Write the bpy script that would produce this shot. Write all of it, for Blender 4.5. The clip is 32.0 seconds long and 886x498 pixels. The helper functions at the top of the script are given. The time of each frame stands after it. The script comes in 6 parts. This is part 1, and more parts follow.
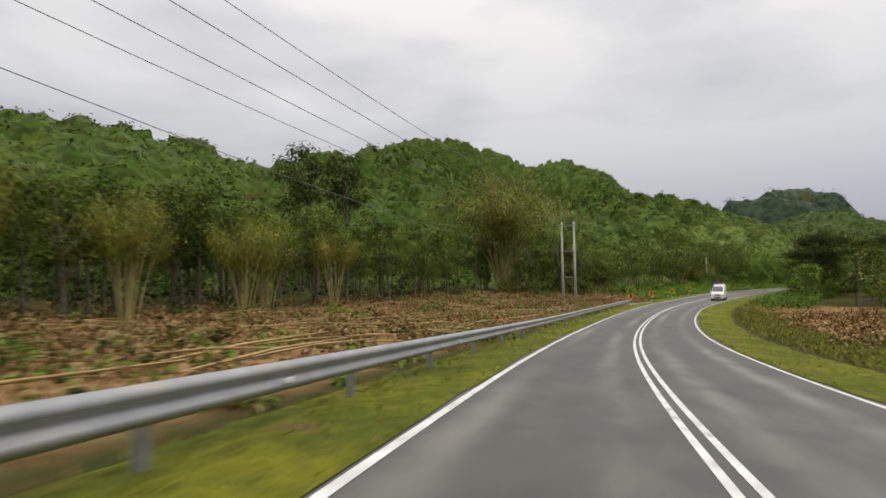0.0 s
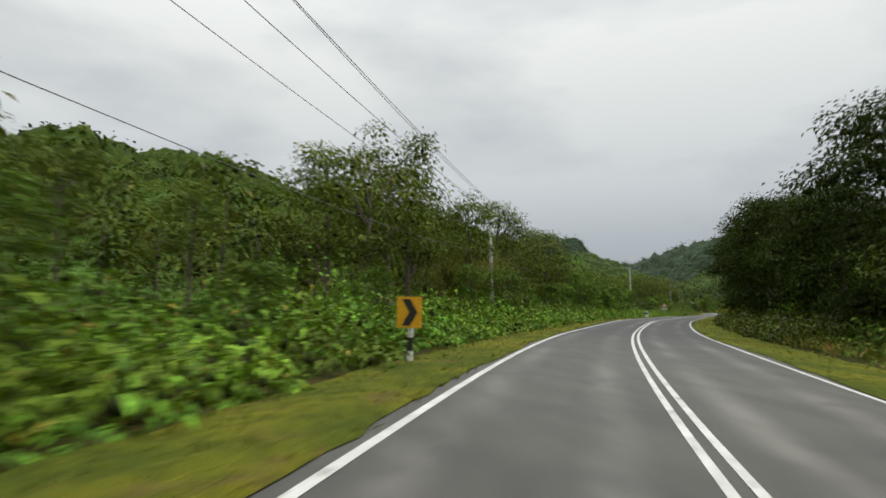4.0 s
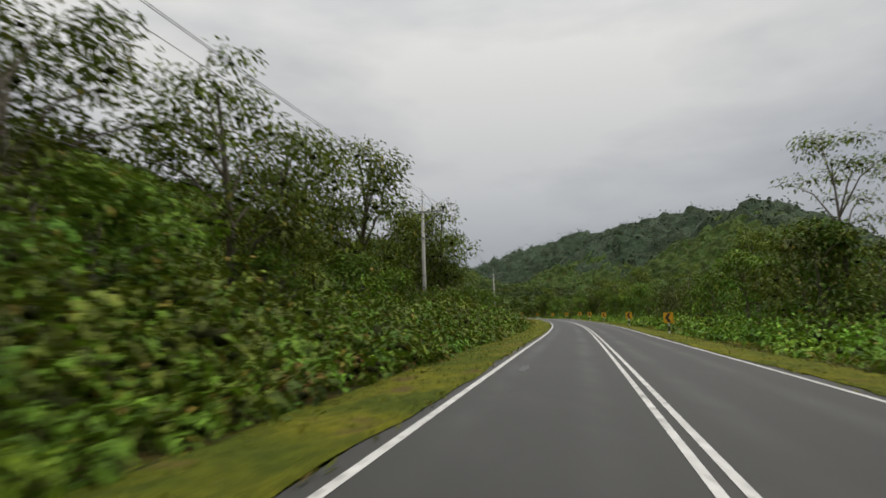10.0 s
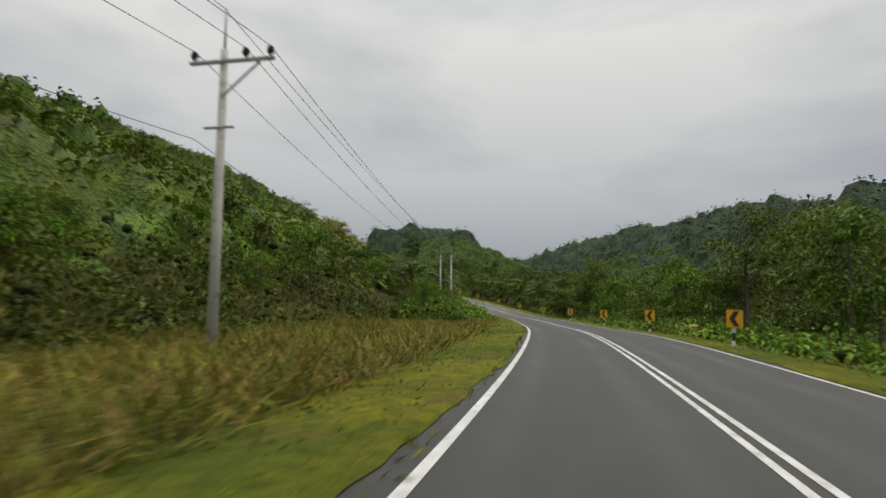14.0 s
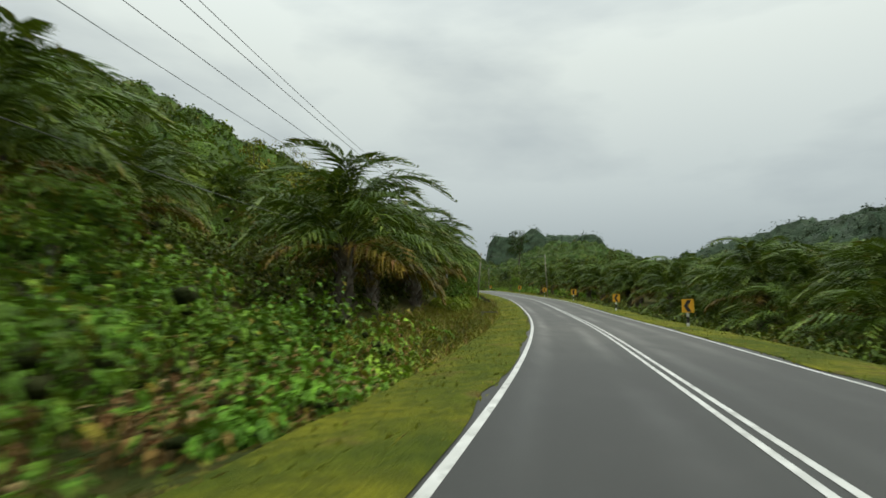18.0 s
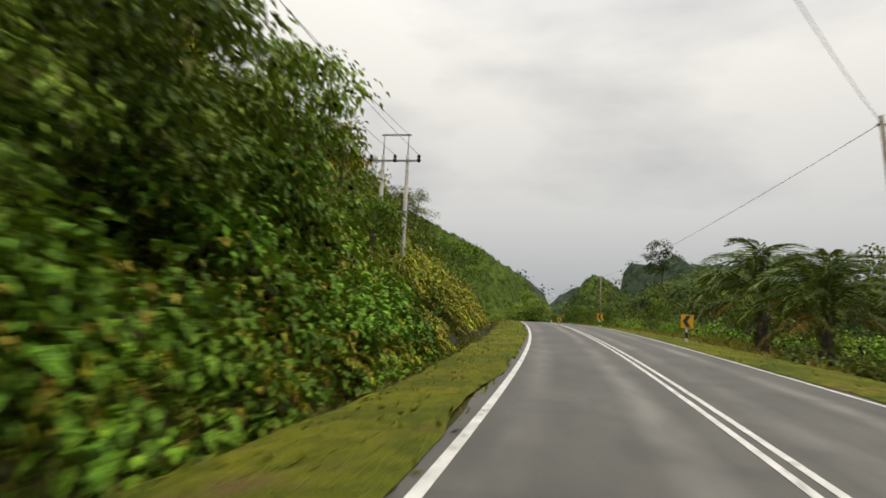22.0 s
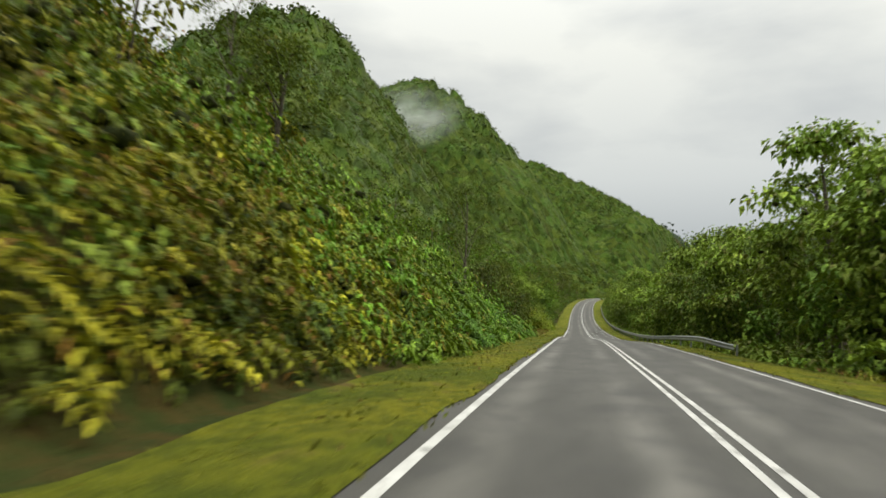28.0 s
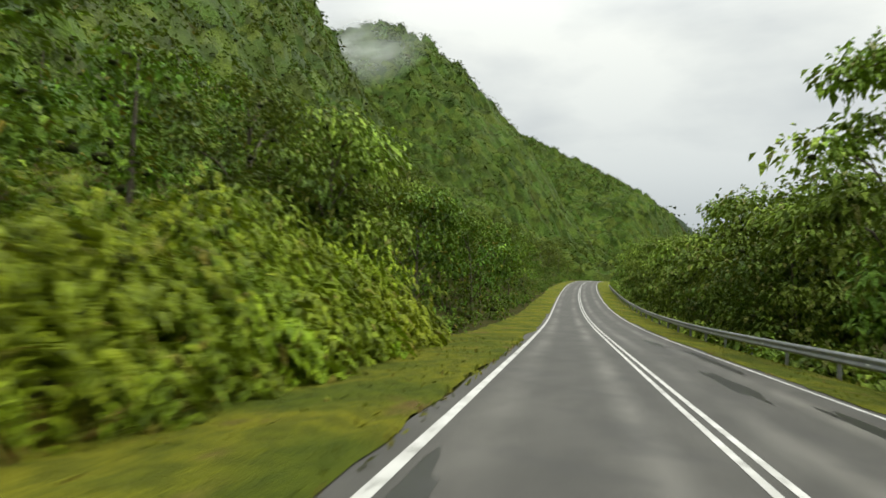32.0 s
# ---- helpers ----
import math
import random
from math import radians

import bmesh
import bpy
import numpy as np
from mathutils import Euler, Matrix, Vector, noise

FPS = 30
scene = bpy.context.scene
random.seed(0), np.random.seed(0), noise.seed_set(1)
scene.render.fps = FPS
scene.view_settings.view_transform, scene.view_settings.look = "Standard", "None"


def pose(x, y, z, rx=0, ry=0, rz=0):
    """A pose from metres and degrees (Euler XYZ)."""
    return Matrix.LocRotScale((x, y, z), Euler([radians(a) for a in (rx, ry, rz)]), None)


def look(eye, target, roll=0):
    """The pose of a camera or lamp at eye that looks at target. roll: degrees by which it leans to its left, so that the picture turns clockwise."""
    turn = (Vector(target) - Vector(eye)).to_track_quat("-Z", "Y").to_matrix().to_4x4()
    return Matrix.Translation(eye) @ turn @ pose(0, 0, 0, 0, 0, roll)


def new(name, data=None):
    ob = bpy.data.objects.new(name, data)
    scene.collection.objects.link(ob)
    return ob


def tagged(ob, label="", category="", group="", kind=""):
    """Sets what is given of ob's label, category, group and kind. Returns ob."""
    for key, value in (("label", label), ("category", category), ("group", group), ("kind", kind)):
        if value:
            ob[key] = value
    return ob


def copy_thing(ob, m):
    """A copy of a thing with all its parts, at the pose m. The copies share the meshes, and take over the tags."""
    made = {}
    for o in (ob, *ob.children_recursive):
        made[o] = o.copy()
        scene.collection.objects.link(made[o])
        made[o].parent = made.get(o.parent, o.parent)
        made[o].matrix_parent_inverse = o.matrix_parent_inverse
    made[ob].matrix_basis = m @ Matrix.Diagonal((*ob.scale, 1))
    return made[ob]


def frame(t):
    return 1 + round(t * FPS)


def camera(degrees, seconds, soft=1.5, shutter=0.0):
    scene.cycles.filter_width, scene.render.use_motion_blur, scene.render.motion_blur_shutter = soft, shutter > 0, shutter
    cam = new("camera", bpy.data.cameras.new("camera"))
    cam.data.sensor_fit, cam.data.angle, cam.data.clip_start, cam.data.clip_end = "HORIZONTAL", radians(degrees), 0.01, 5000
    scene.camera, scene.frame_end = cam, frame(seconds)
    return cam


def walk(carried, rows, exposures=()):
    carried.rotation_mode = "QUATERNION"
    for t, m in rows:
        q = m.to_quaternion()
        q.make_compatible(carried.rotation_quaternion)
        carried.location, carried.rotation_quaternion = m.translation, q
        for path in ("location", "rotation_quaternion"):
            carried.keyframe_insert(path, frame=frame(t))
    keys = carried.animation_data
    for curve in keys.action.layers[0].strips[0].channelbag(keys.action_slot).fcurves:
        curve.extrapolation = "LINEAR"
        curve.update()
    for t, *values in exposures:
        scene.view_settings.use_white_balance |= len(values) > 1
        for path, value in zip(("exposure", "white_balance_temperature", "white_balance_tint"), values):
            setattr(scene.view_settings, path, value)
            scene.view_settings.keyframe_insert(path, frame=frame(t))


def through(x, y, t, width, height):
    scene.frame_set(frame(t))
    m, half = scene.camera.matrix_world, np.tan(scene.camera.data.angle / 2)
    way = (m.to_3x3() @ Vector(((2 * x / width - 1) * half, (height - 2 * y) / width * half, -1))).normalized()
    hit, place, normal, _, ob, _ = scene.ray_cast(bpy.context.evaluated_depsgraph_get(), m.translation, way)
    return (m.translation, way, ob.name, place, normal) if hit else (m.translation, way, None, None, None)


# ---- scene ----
# ================= camera and its walk =================
cam = camera(75.54, 32.0, soft=1.6, shutter=0.25)
ROWS = [
    (0.0, -0.120, -22.691, 2.848, 92.38, 1.05, 18.27),
    (0.5, -0.952, -10.979, 2.016, 92.82, 1.39, 15.79),
    (1.0, -1.201, 0.776, 1.297, 93.22, 1.44, 12.51),
    (1.5, -0.876, 12.572, 0.731, 94.57, 1.55, 10.46),
    (2.0, 0.009, 24.543, 0.337, 94.44, 1.72, 7.72),
    (2.5, 1.371, 36.551, 0.059, 94.78, 0.84, 4.63),
    (3.0, 3.323, 48.430, -0.146, 94.92, 0.42, 2.11),
    (3.5, 5.899, 60.036, -0.363, 95.27, 0.28, -0.73),
    (4.0, 9.026, 71.405, -0.506, 95.57, 0.74, -3.57),
    (4.5, 12.642, 82.699, -0.507, 95.17, 0.46, -7.14),
    (5.0, 16.851, 93.827, -0.599, 95.33, 0.54, -9.71),
    (5.5, 21.567, 104.792, -0.794, 95.50, 0.83, -11.84),
    (6.0, 26.700, 115.618, -0.914, 95.66, 1.44, -13.50),
    (6.5, 32.166, 126.337, -1.033, 95.83, 2.62, -14.75),
    (7.0, 37.913, 136.977, -1.244, 95.53, 2.39, -16.39),
    (7.5, 43.898, 147.429, -1.439, 95.72, 1.57, -17.68),
    (8.0, 50.004, 157.559, -1.602, 95.71, 2.59, -18.57),
    (8.5, 56.252, 167.411, -1.807, 95.02, 1.19, -20.08),
    (9.0, 62.431, 177.049, -2.042, 95.09, 1.53, -19.04),
    (9.5, 68.485, 186.675, -2.287, 95.60, 1.60, -18.78),
    (10.0, 74.395, 196.306, -2.491, 95.95, 1.81, -18.50),
    (10.5, 80.223, 205.986, -2.651, 95.82, 0.55, -18.15),
    (11.0, 86.064, 215.735, -2.820, 95.69, 0.20, -18.03),
    (11.5, 91.895, 225.394, -3.009, 95.81, 0.47, -17.90),
    (12.0, 97.587, 235.017, -3.166, 95.59, 0.44, -17.31),
    (12.5, 103.024, 244.640, -3.302, 95.30, 0.06, -16.42),
    (13.0, 108.212, 254.250, -3.454, 95.00, -0.32, -15.54),
    (13.5, 113.195, 263.762, -3.598, 95.26, -0.52, -14.70),
    (14.0, 117.933, 273.197, -3.723, 95.17, -0.54, -13.26),
    (14.5, 122.401, 282.583, -3.810, 95.19, -0.88, -11.70),
    (15.0, 126.552, 291.971, -3.857, 95.10, -0.55, -10.50),
    (15.5, 130.374, 301.388, -3.977, 95.02, -0.43, -8.95),
    (16.0, 133.878, 310.842, -4.201, 94.94, -0.47, -7.21),
    (16.5, 137.094, 320.341, -4.375, 94.86, -0.71, -5.40),
    (17.0, 140.078, 329.885, -4.449, 95.23, 0.47, -3.66),
    (17.5, 142.762, 339.524, -4.516, 95.83, 0.58, -2.14),
    (18.0, 145.198, 349.222, -4.600, 96.19, 0.06, -0.50),
    (18.5, 147.435, 358.987, -4.546, 97.24, -0.57, 0.28),
    (19.0, 149.399, 368.823, -4.309, 97.62, -0.29, 1.97),
    (19.5, 151.024, 378.726, -3.994, 97.83, -1.21, 3.60),
    (20.0, 152.470, 388.618, -3.634, 97.82, -1.17, 5.47),
    (20.5, 153.623, 398.465, -3.162, 98.59, -2.16, 6.75),
    (21.0, 154.469, 408.358, -2.564, 98.65, -2.27, 8.82),
    (21.5, 154.972, 418.400, -1.979, 98.54, -2.41, 10.95),
    (22.0, 155.167, 428.489, -1.457, 98.69, -2.56, 12.33),
    (22.5, 155.037, 438.612, -0.919, 98.68, -2.78, 13.57),
    (23.0, 154.657, 448.773, -0.346, 99.08, -2.86, 15.02),
    (23.5, 154.145, 459.003, 0.248, 98.81, -2.58, 16.16),
    (24.0, 153.301, 469.280, 0.853, 98.72, -3.01, 17.84),
    (24.5, 152.123, 479.526, 1.361, 98.03, -3.13, 19.15),
    (25.0, 150.808, 489.711, 1.757, 97.93, -2.93, 19.99),
    (25.5, 149.388, 499.849, 2.116, 97.71, -2.99, 21.23),
    (26.0, 147.770, 510.001, 2.433, 97.04, -1.87, 22.06),
    (26.5, 145.963, 520.168, 2.600, 96.37, -1.47, 22.98),
    (27.0, 143.978, 530.355, 2.635, 95.70, -1.65, 24.03),
    (27.5, 141.847, 540.572, 2.623, 95.04, -2.48, 25.17),
    (28.0, 139.620, 550.834, 2.536, 94.60, -2.17, 25.75),
    (28.5, 137.303, 561.132, 2.293, 94.38, -1.98, 26.06),
    (29.0, 134.961, 571.443, 1.934, 93.16, -2.25, 25.68),
    (29.5, 132.633, 581.733, 1.555, 92.94, -2.58, 25.52),
    (30.0, 130.337, 591.963, 1.101, 92.41, -2.71, 25.32),
    (30.5, 128.120, 602.121, 0.499, 91.80, -2.56, 25.35),
    (31.0, 125.867, 612.184, -0.074, 93.20, -2.25, 25.31),
    (31.5, 123.575, 622.250, -0.482, 93.00, -1.25, 25.59),
    (32.0, 121.286, 632.321, -0.788, 93.70, -2.66, 25.00),
]
EXPOSURES = [
    (0.0, 0.04, 6750, 11), (3.0, 0.04, 6750, 11), (4.3, -0.08, 6550, 2), (7.0, -0.14, 6450, -6), (9.0, -0.18, 6450, -3), (10.0, -0.28, 6750, 8),
    (13.6, -0.30, 6850, 10), (14.6, -0.20, 6550, 0), (17.2, -0.12, 6500, -6), (17.9, -0.12, 6500, -4), (18.8, 0.0, 6950, 6), (21.0, -0.03, 7100, 8), (27.4, -0.02, 7150, 11),
    (28.2, 0.1, 6800, 0), (29.2, 0.1, 6700, -6), (30.2, 0.14, 6700, -6), (31.0, 0.28, 6750, 0), (32.0, 0.18, 6750, 2),
]
walk(cam, [(t, pose(*p)) for t, *p in ROWS], EXPOSURES)

# ================= sky and sun =================
def overcast_world():
    w = bpy.data.worlds.new("overcast_sky")
    scene.world = w
    w.use_nodes = True
    nt = w.node_tree
    nt.nodes.clear()
    N, L = nt.nodes.new, nt.links.new
    out, bg = N("ShaderNodeOutputWorld"), N("ShaderNodeBackground")
    sky = N("ShaderNodeTexSky")
    sky.sky_type, sky.sun_disc, sky.sun_elevation, sky.sun_rotation = "NISHITA", False, radians(58), radians(70)
    sky.altitude, sky.dust_density = 50, 3.0
    tc, mp = N("ShaderNodeTexCoord"), N("ShaderNodeMapping")
    mp.inputs["Scale"].default_value = (1.0, 1.0, 3.0)
    L(tc.outputs["Generated"], mp.inputs["Vector"])
    n1, n2 = N("ShaderNodeTexNoise"), N("ShaderNodeTexNoise")
    n1.inputs["Scale"].default_value, n1.inputs["Detail"].default_value, n1.inputs["Distortion"].default_value = 1.4, 6, 0.2
    n2.inputs["Scale"].default_value, n2.inputs["Detail"].default_value = 4.0, 6
    L(mp.outputs[0], n1.inputs["Vector"])
    L(mp.outputs[0], n2.inputs["Vector"])
    add = N("ShaderNodeMath")
    add.operation = "MULTIPLY_ADD"
    add.inputs[1].default_value = 0.22
    L(n2.outputs["Fac"], add.inputs[0])
    L(n1.outputs["Fac"], add.inputs[2])
    cr = N("ShaderNodeValToRGB")
    e = cr.color_ramp.elements
    e[0].position, e[0].color = 0.47, (0.60, 0.62, 0.675, 1)
    e[1].position, e[1].color = 0.70, (0.90, 0.905, 0.92, 1)
    L(add.outputs[0], cr.inputs["Fac"])
    # an overcast dome is brightest overhead and dull above the far hills
    sep, hr = N("ShaderNodeSeparateXYZ"), N("ShaderNodeValToRGB")
    L(tc.outputs["Generated"], sep.inputs[0])
    h = hr.color_ramp.elements
    h[0].position, h[0].color = 0.0, (0.42, 0.45, 0.51, 1)
    h[1].position, h[1].color = 1.0, (2.5, 2.5, 2.5, 1)
    for pos, v in ((0.10, (0.52, 0.55, 0.605, 1)), (0.20, (0.73, 0.75, 0.785, 1)), (0.40, (1.0, 1.0, 0.995, 1)), (0.55, (1.2, 1.2, 1.2, 1)), (0.75, (1.9, 1.9, 1.9, 1))):
        k = h.new(pos)
        k.color = v
    L(sep.outputs["Z"], hr.inputs["Fac"])
    mul = N("ShaderNodeMix")
    mul.data_type, mul.blend_type = "RGBA", "MULTIPLY"
    mul.inputs["Factor"].default_value = 1.0
    L(cr.outputs["Color"], mul.inputs["A"])
    L(hr.outputs["Color"], mul.inputs["B"])
    sc = N("ShaderNodeVectorMath")
    sc.operation = "SCALE"
    sc.inputs["Scale"].default_value = 0.006
    L(sky.outputs["Color"], sc.inputs[0])
    tot = N("ShaderNodeVectorMath")
    tot.operation = "ADD"
    L(mul.outputs["Result"], tot.inputs[0])
    L(sc.outputs[0], tot.inputs[1])
    L(tot.outputs[0], bg.inputs["Color"])
    bg.inputs["Strength"].default_value = 0.93
    L(bg.outputs[0], out.inputs["Surface"])


overcast_world()
sun = new("sun", bpy.data.lights.new("sun", "SUN"))
sun.data.energy, sun.data.angle, sun.data.color = 1.7, radians(25), (1.0, 0.95, 0.86)
sun.matrix_world = look((0, 0, 100), (-55, -8, 0))

# ================= the road's line =================
CURVE = [-4.25, -4.20, -4.07, -3.63, -4.02, -4.32, -4.21, -3.32, -2.47, -2.43, -1.65, -0.03, 0.49, 0.04, 0.31, 1.41, 1.71, 2.14, 2.95, 3.07, 2.59, 2.39, 2.75, 2.98, 2.86, 2.68, 3.08, 2.59, 1.54, 1.38, 1.36, 0.64, -0.09, 0.23, 0.39, -0.35, 0.04, 0.37, -0.15, -0.61, -0.68, -0.74, -0.90, -1.07, -1.18, -1.21, -1.22, -1.23, -1.23, -1.23, -1.23, -1.23, -1.22, -1.22, -1.22, -1.22]
SLOPE = [-4.13, -4.25, -3.27, -1.74, -0.97, -1.11, 0.18, -1.06, -0.31, -1.12, -0.69, -1.10, -1.24, -0.80, -1.02, -0.66, -0.83, -0.66, -0.17, -1.44, -0.25, -0.58, 1.59, 2.08, 3.63, 2.82, 3.21, 3.45, 2.17, 1.95, 0.18, -0.28, -1.94, -2.12, -3.72, -1.95, -1.37, -0.97, 0.61, 2.15, 2.95, 3.06, 2.84, 2.48, 2.00, 1.55, 1.19, 0.91, 0.71, 0.55, 0.43, 0.34, 0.28, 0.23, 0.20, 0.19]
BANK = [-1.91, -1.89, -2.18, -3.23, -2.71, -1.73, -0.22, -1.70, -1.04, -1.16, -0.75, -0.76, -0.43, -0.99, -0.84, 0.29, -0.34, -0.48, -2.27, -2.01, -1.13, -0.70, -0.40, -0.24, -0.15, -0.09, -0.06, -0.04, -0.03]
WL, WR = 2.92, 3.12           # from the double line to the edge lines
STEP = 1.0
SG = np.arange(-40.0, 1060.0, STEP)
K0 = int(40 / STEP)


def _run(a):
    v = np.concatenate([[0], np.cumsum((a[1:] + a[:-1]) / 2 * STEP)])
    return v - v[K0]


_k = np.interp(SG, np.arange(len(CURVE)) * 20.0 - 40, CURVE) * 1e-3
_g = np.radians(np.interp(SG, np.arange(len(SLOPE)) * 20.0 - 40, SLOPE))
RH = _run(_k)
RX, RY, RZ = _run(-np.sin(RH)), _run(np.cos(RH)), _run(np.tan(_g))
RB = np.tan(np.radians(np.interp(SG, np.arange(len(BANK)) * 40.0 - 40, BANK)))
AX = math.radians(-18.5)      # the valley's general heading


def heading(s):
    return np.interp(s, SG, RH)


def line(s):
    """Centreline, carried on straight beyond both ends."""
    s = np.asarray(s, float)
    c = np.clip(s, SG[0], SG[-1])
    e = s - c
    a = heading(c)
    return np.interp(c, SG, RX) - e * np.sin(a), np.interp(c, SG, RY) + e * np.cos(a), np.interp(c, SG, RZ)


def smooth(x, a, b):
    t = np.clip((np.asarray(x, float) - a) / (b - a), 0, 1)
    return t * t * (3 - 2 * t)


def plan(s, l):
    """World x, y of a place s along the road and l to its right; far out the rows run square to the valley."""
    s, l = np.broadcast_arrays(np.asarray(s, float), np.asarray(l, float))
    x, y, _ = line(s)
    a = heading(np.clip(s, SG[0], SG[-1]))
    lim = np.clip(l, -90, 90)
    rest = l - lim
    return x + lim * np.cos(a) + rest * np.cos(AX), y + lim * np.sin(a) + rest * np.sin(AX)


def wave(x, y, k, seed=0.0):
    """Cheap smooth unevenness, about -1 to 1."""
    return (np.sin(x * k + seed) * np.cos(y * k * 1.13 + 1.7 * seed) + 0.6 * np.sin(x * k * 2.3 - y * k * 1.9 + seed * 3) + 0.4 * np.sin(y * k * 3.7 + x * k * 1.1 + seed)) / 2


# hills: x, y, height, half widths along and across, turn
HILLS = [
    (-477, 1280, 293, 710, 158, 8),
    (-118, 1370, 146, 523, 349, 47),
    (-122, 1007, 161, 248, 193, -34),
    (-77, 804, 111, 271, 120, -57),
    (-553, 427, 157, 391, 480, 3),
    (-347, 557, 111, 159, 181, 19),
    (837, 1027, 145, 361, 439, 52),
    (1291, 1820, 234, 417, 1324, 40),
    (625, 698, 90, 234, 199, 53),
    (-9, 454, 20, 310, 150, -70),
    (423, 2183, 228, 618, 160, -20),
    (683, 2388, 248, 222, 256, 97),
    (990, 3997, 478, 970, 264, 18),
    (364, 1311, 100, 322, 239, -59),
    (-61, 352, 5, 150, 203, 45),
    (-109, 300, 44, 238, 150, 18),
    (127, 1250, 99, 246, 164, 4),
    (-214, 472, 94, 161, 150, 44),
    (226, 686, 22, 130, 110, -60),
]


def hills(x, y):
    z = np.zeros_like(x)
    for hx, hy, hh, ra, rb, turn in HILLS:
        c, s = math.cos(math.radians(turn)), math.sin(math.radians(turn))
        u, v = (x - hx) * c + (y - hy) * s, -(x - hx) * s + (y - hy) * c
        r = np.sqrt((u / ra) ** 2 + (v / rb) ** 2)
        z = z + (hh * np.clip(1 - smooth(r, 0, 1.0), 0, 1)) ** 4
    return z ** 0.25


# left bank: s, where it starts left of the line, its steepness, its height
LBANK_S = [-200, 60, 100, 230, 290, 320, 370, 410, 450, 475, 500, 600, 635, 680, 720, 900, 1800]
LBANK_0 = [40, 14, 12, 12, 14, 17, 10, 9, 8, 7, 6.2, 6.2, 7.5, 12, 8, 8, 9]
LBANK_K = [0.1, 0.1, 0.1, 0.1, 0.25, 0.4, 0.35, 0.3, 0.4, 0.6, 0.85, 0.85, 0.6, 0.35, 0.55, 0.55, 0.3]
LBANK_H = [2, 2, 2, 3, 8, 20, 26, 18, 24, 32, 40, 44, 36, 34, 32, 30, 10]
# right side: drop beyond the verge
RDROP_S = [-200, 0, 200, 250, 320, 450, 480, 560, 585, 625, 700, 1800]
RDROP_H = [-0.3, -0.3, -0.3, -0.8, -1.3, -1.4, -0.8, -0.3, 0.9, -1.2, -1.5, -1]
# ditch beside the left verge
DITCH_S = [-200, 385, 400, 480, 500, 560, 585, 1800]
DITCH_D = [0.0, 0.0, 0.6, 0.8, 0.8, 0.7, 0.0, 0.0]


def height(s, l):
    s, l = np.broadcast_arrays(np.asarray(s, float), np.asarray(l, float))
    x, y = plan(s, l)
    _, _, z = line(s)
    sc = np.clip(s, SG[0], SG[-1])
    z = z + np.interp(sc, SG, RB) * np.clip(l, -WL - 1.5, WR + 1.5)
    left, right = -l - WL, l - WR
    z = z - 0.05 * smooth(left, 0.25, 0.5) - 0.05 * smooth(right, 0.25, 0.5)
    # grass verge falls a little, then uneven land
    z = z - 0.10 * smooth(left, 0.8, 2.4) - 0.12 * smooth(right, 0.8, 3.0)
    z = z - np.interp(s, DITCH_S, DITCH_D) * np.exp(-((left - 2.95) / 0.62) ** 4)
    out = smooth(np.maximum(left, right), 2.0, 9.0)
    z = z + out * 0.22 * wave(x, y, 0.45, 1.0) * smooth(np.maximum(left, right), 2, 12)
    z = z + np.interp(s, RDROP_S, RDROP_H) * smooth(right, 2.2, 7.5)
    rise = np.interp(s, LBANK_S, LBANK_K) * np.maximum(0, -l - np.interp(s, LBANK_S, LBANK_0))
    top = np.interp(s, LBANK_S, LBANK_H)
    z = z + top * (1 - np.exp(-rise / np.maximum(top, 0.1)))
    z = z - 0.75 * np.exp(-((s - 490.2) / 2.0) ** 4) * np.exp(-((l + 7.5) / 1.1) ** 4)
    far = smooth(np.abs(l), 25, 90)
    z = z * (1 - 0.0 * far) + hills(x, y) * smooth(np.abs(l), 12, 70) + far * 2.5 * wave(x, y, 0.02, 4.0)
    return z


def at(s, l, up=0.0):
    x, y = plan(s, l)
    return np.stack([x, y, height(s, l) + up], -1)


def place(s, l, turn=0.0, up=0.0, size=1.0):
    """Upright pose on the ground; turn in degrees from the road's heading."""
    p = at(s, l, up)
    return pose(float(p[0]), float(p[1]), float(p[2]), 0, 0, math.degrees(float(heading(s))) + turn) @ Matrix.Diagonal((size, size, size, 1))

# ================= materials =================
def nodes(name):
    m = bpy.data.materials.new(name)
    m.use_nodes = True
    nt = m.node_tree
    return m, nt, nt.nodes["Principled BSDF"]


def mixed(nt, fac, a, b):
    n = nt.nodes.new("ShaderNodeMix")
    n.data_type = "RGBA"
    for key, v in (("Factor", fac), ("A", a), ("B", b)):
        if isinstance(v, (tuple, float, int)):
            n.inputs[key].default_value = v if not isinstance(v, tuple) else (*v, 1)[:4]
        else:
            nt.links.new(v, n.inputs[key])
    return n.outputs["Result"]


def grain(nt, scale, detail=4, low=0.35, high=0.65, stretch=None):
    tc, n, r = nt.nodes.new("ShaderNodeTexCoord"), nt.nodes.new("ShaderNodeTexNoise"), nt.nodes.new("ShaderNodeMapRange")
    n.inputs["Scale"].default_value, n.inputs["Detail"].default_value = scale, detail
    src = tc.outputs["Object"]
    if stretch:
        mp = nt.nodes.new("ShaderNodeMapping")
        mp.inputs["Scale"].default_value = stretch
        nt.links.new(src, mp.inputs["Vector"])
        src = mp.outputs[0]
    nt.links.new(src, n.inputs["Vector"])
    r.inputs["From Min"].default_value, r.inputs["From Max"].default_value = low, high
    nt.links.new(n.outputs["Fac"], r.inputs["Value"])
    return r.outputs["Result"]


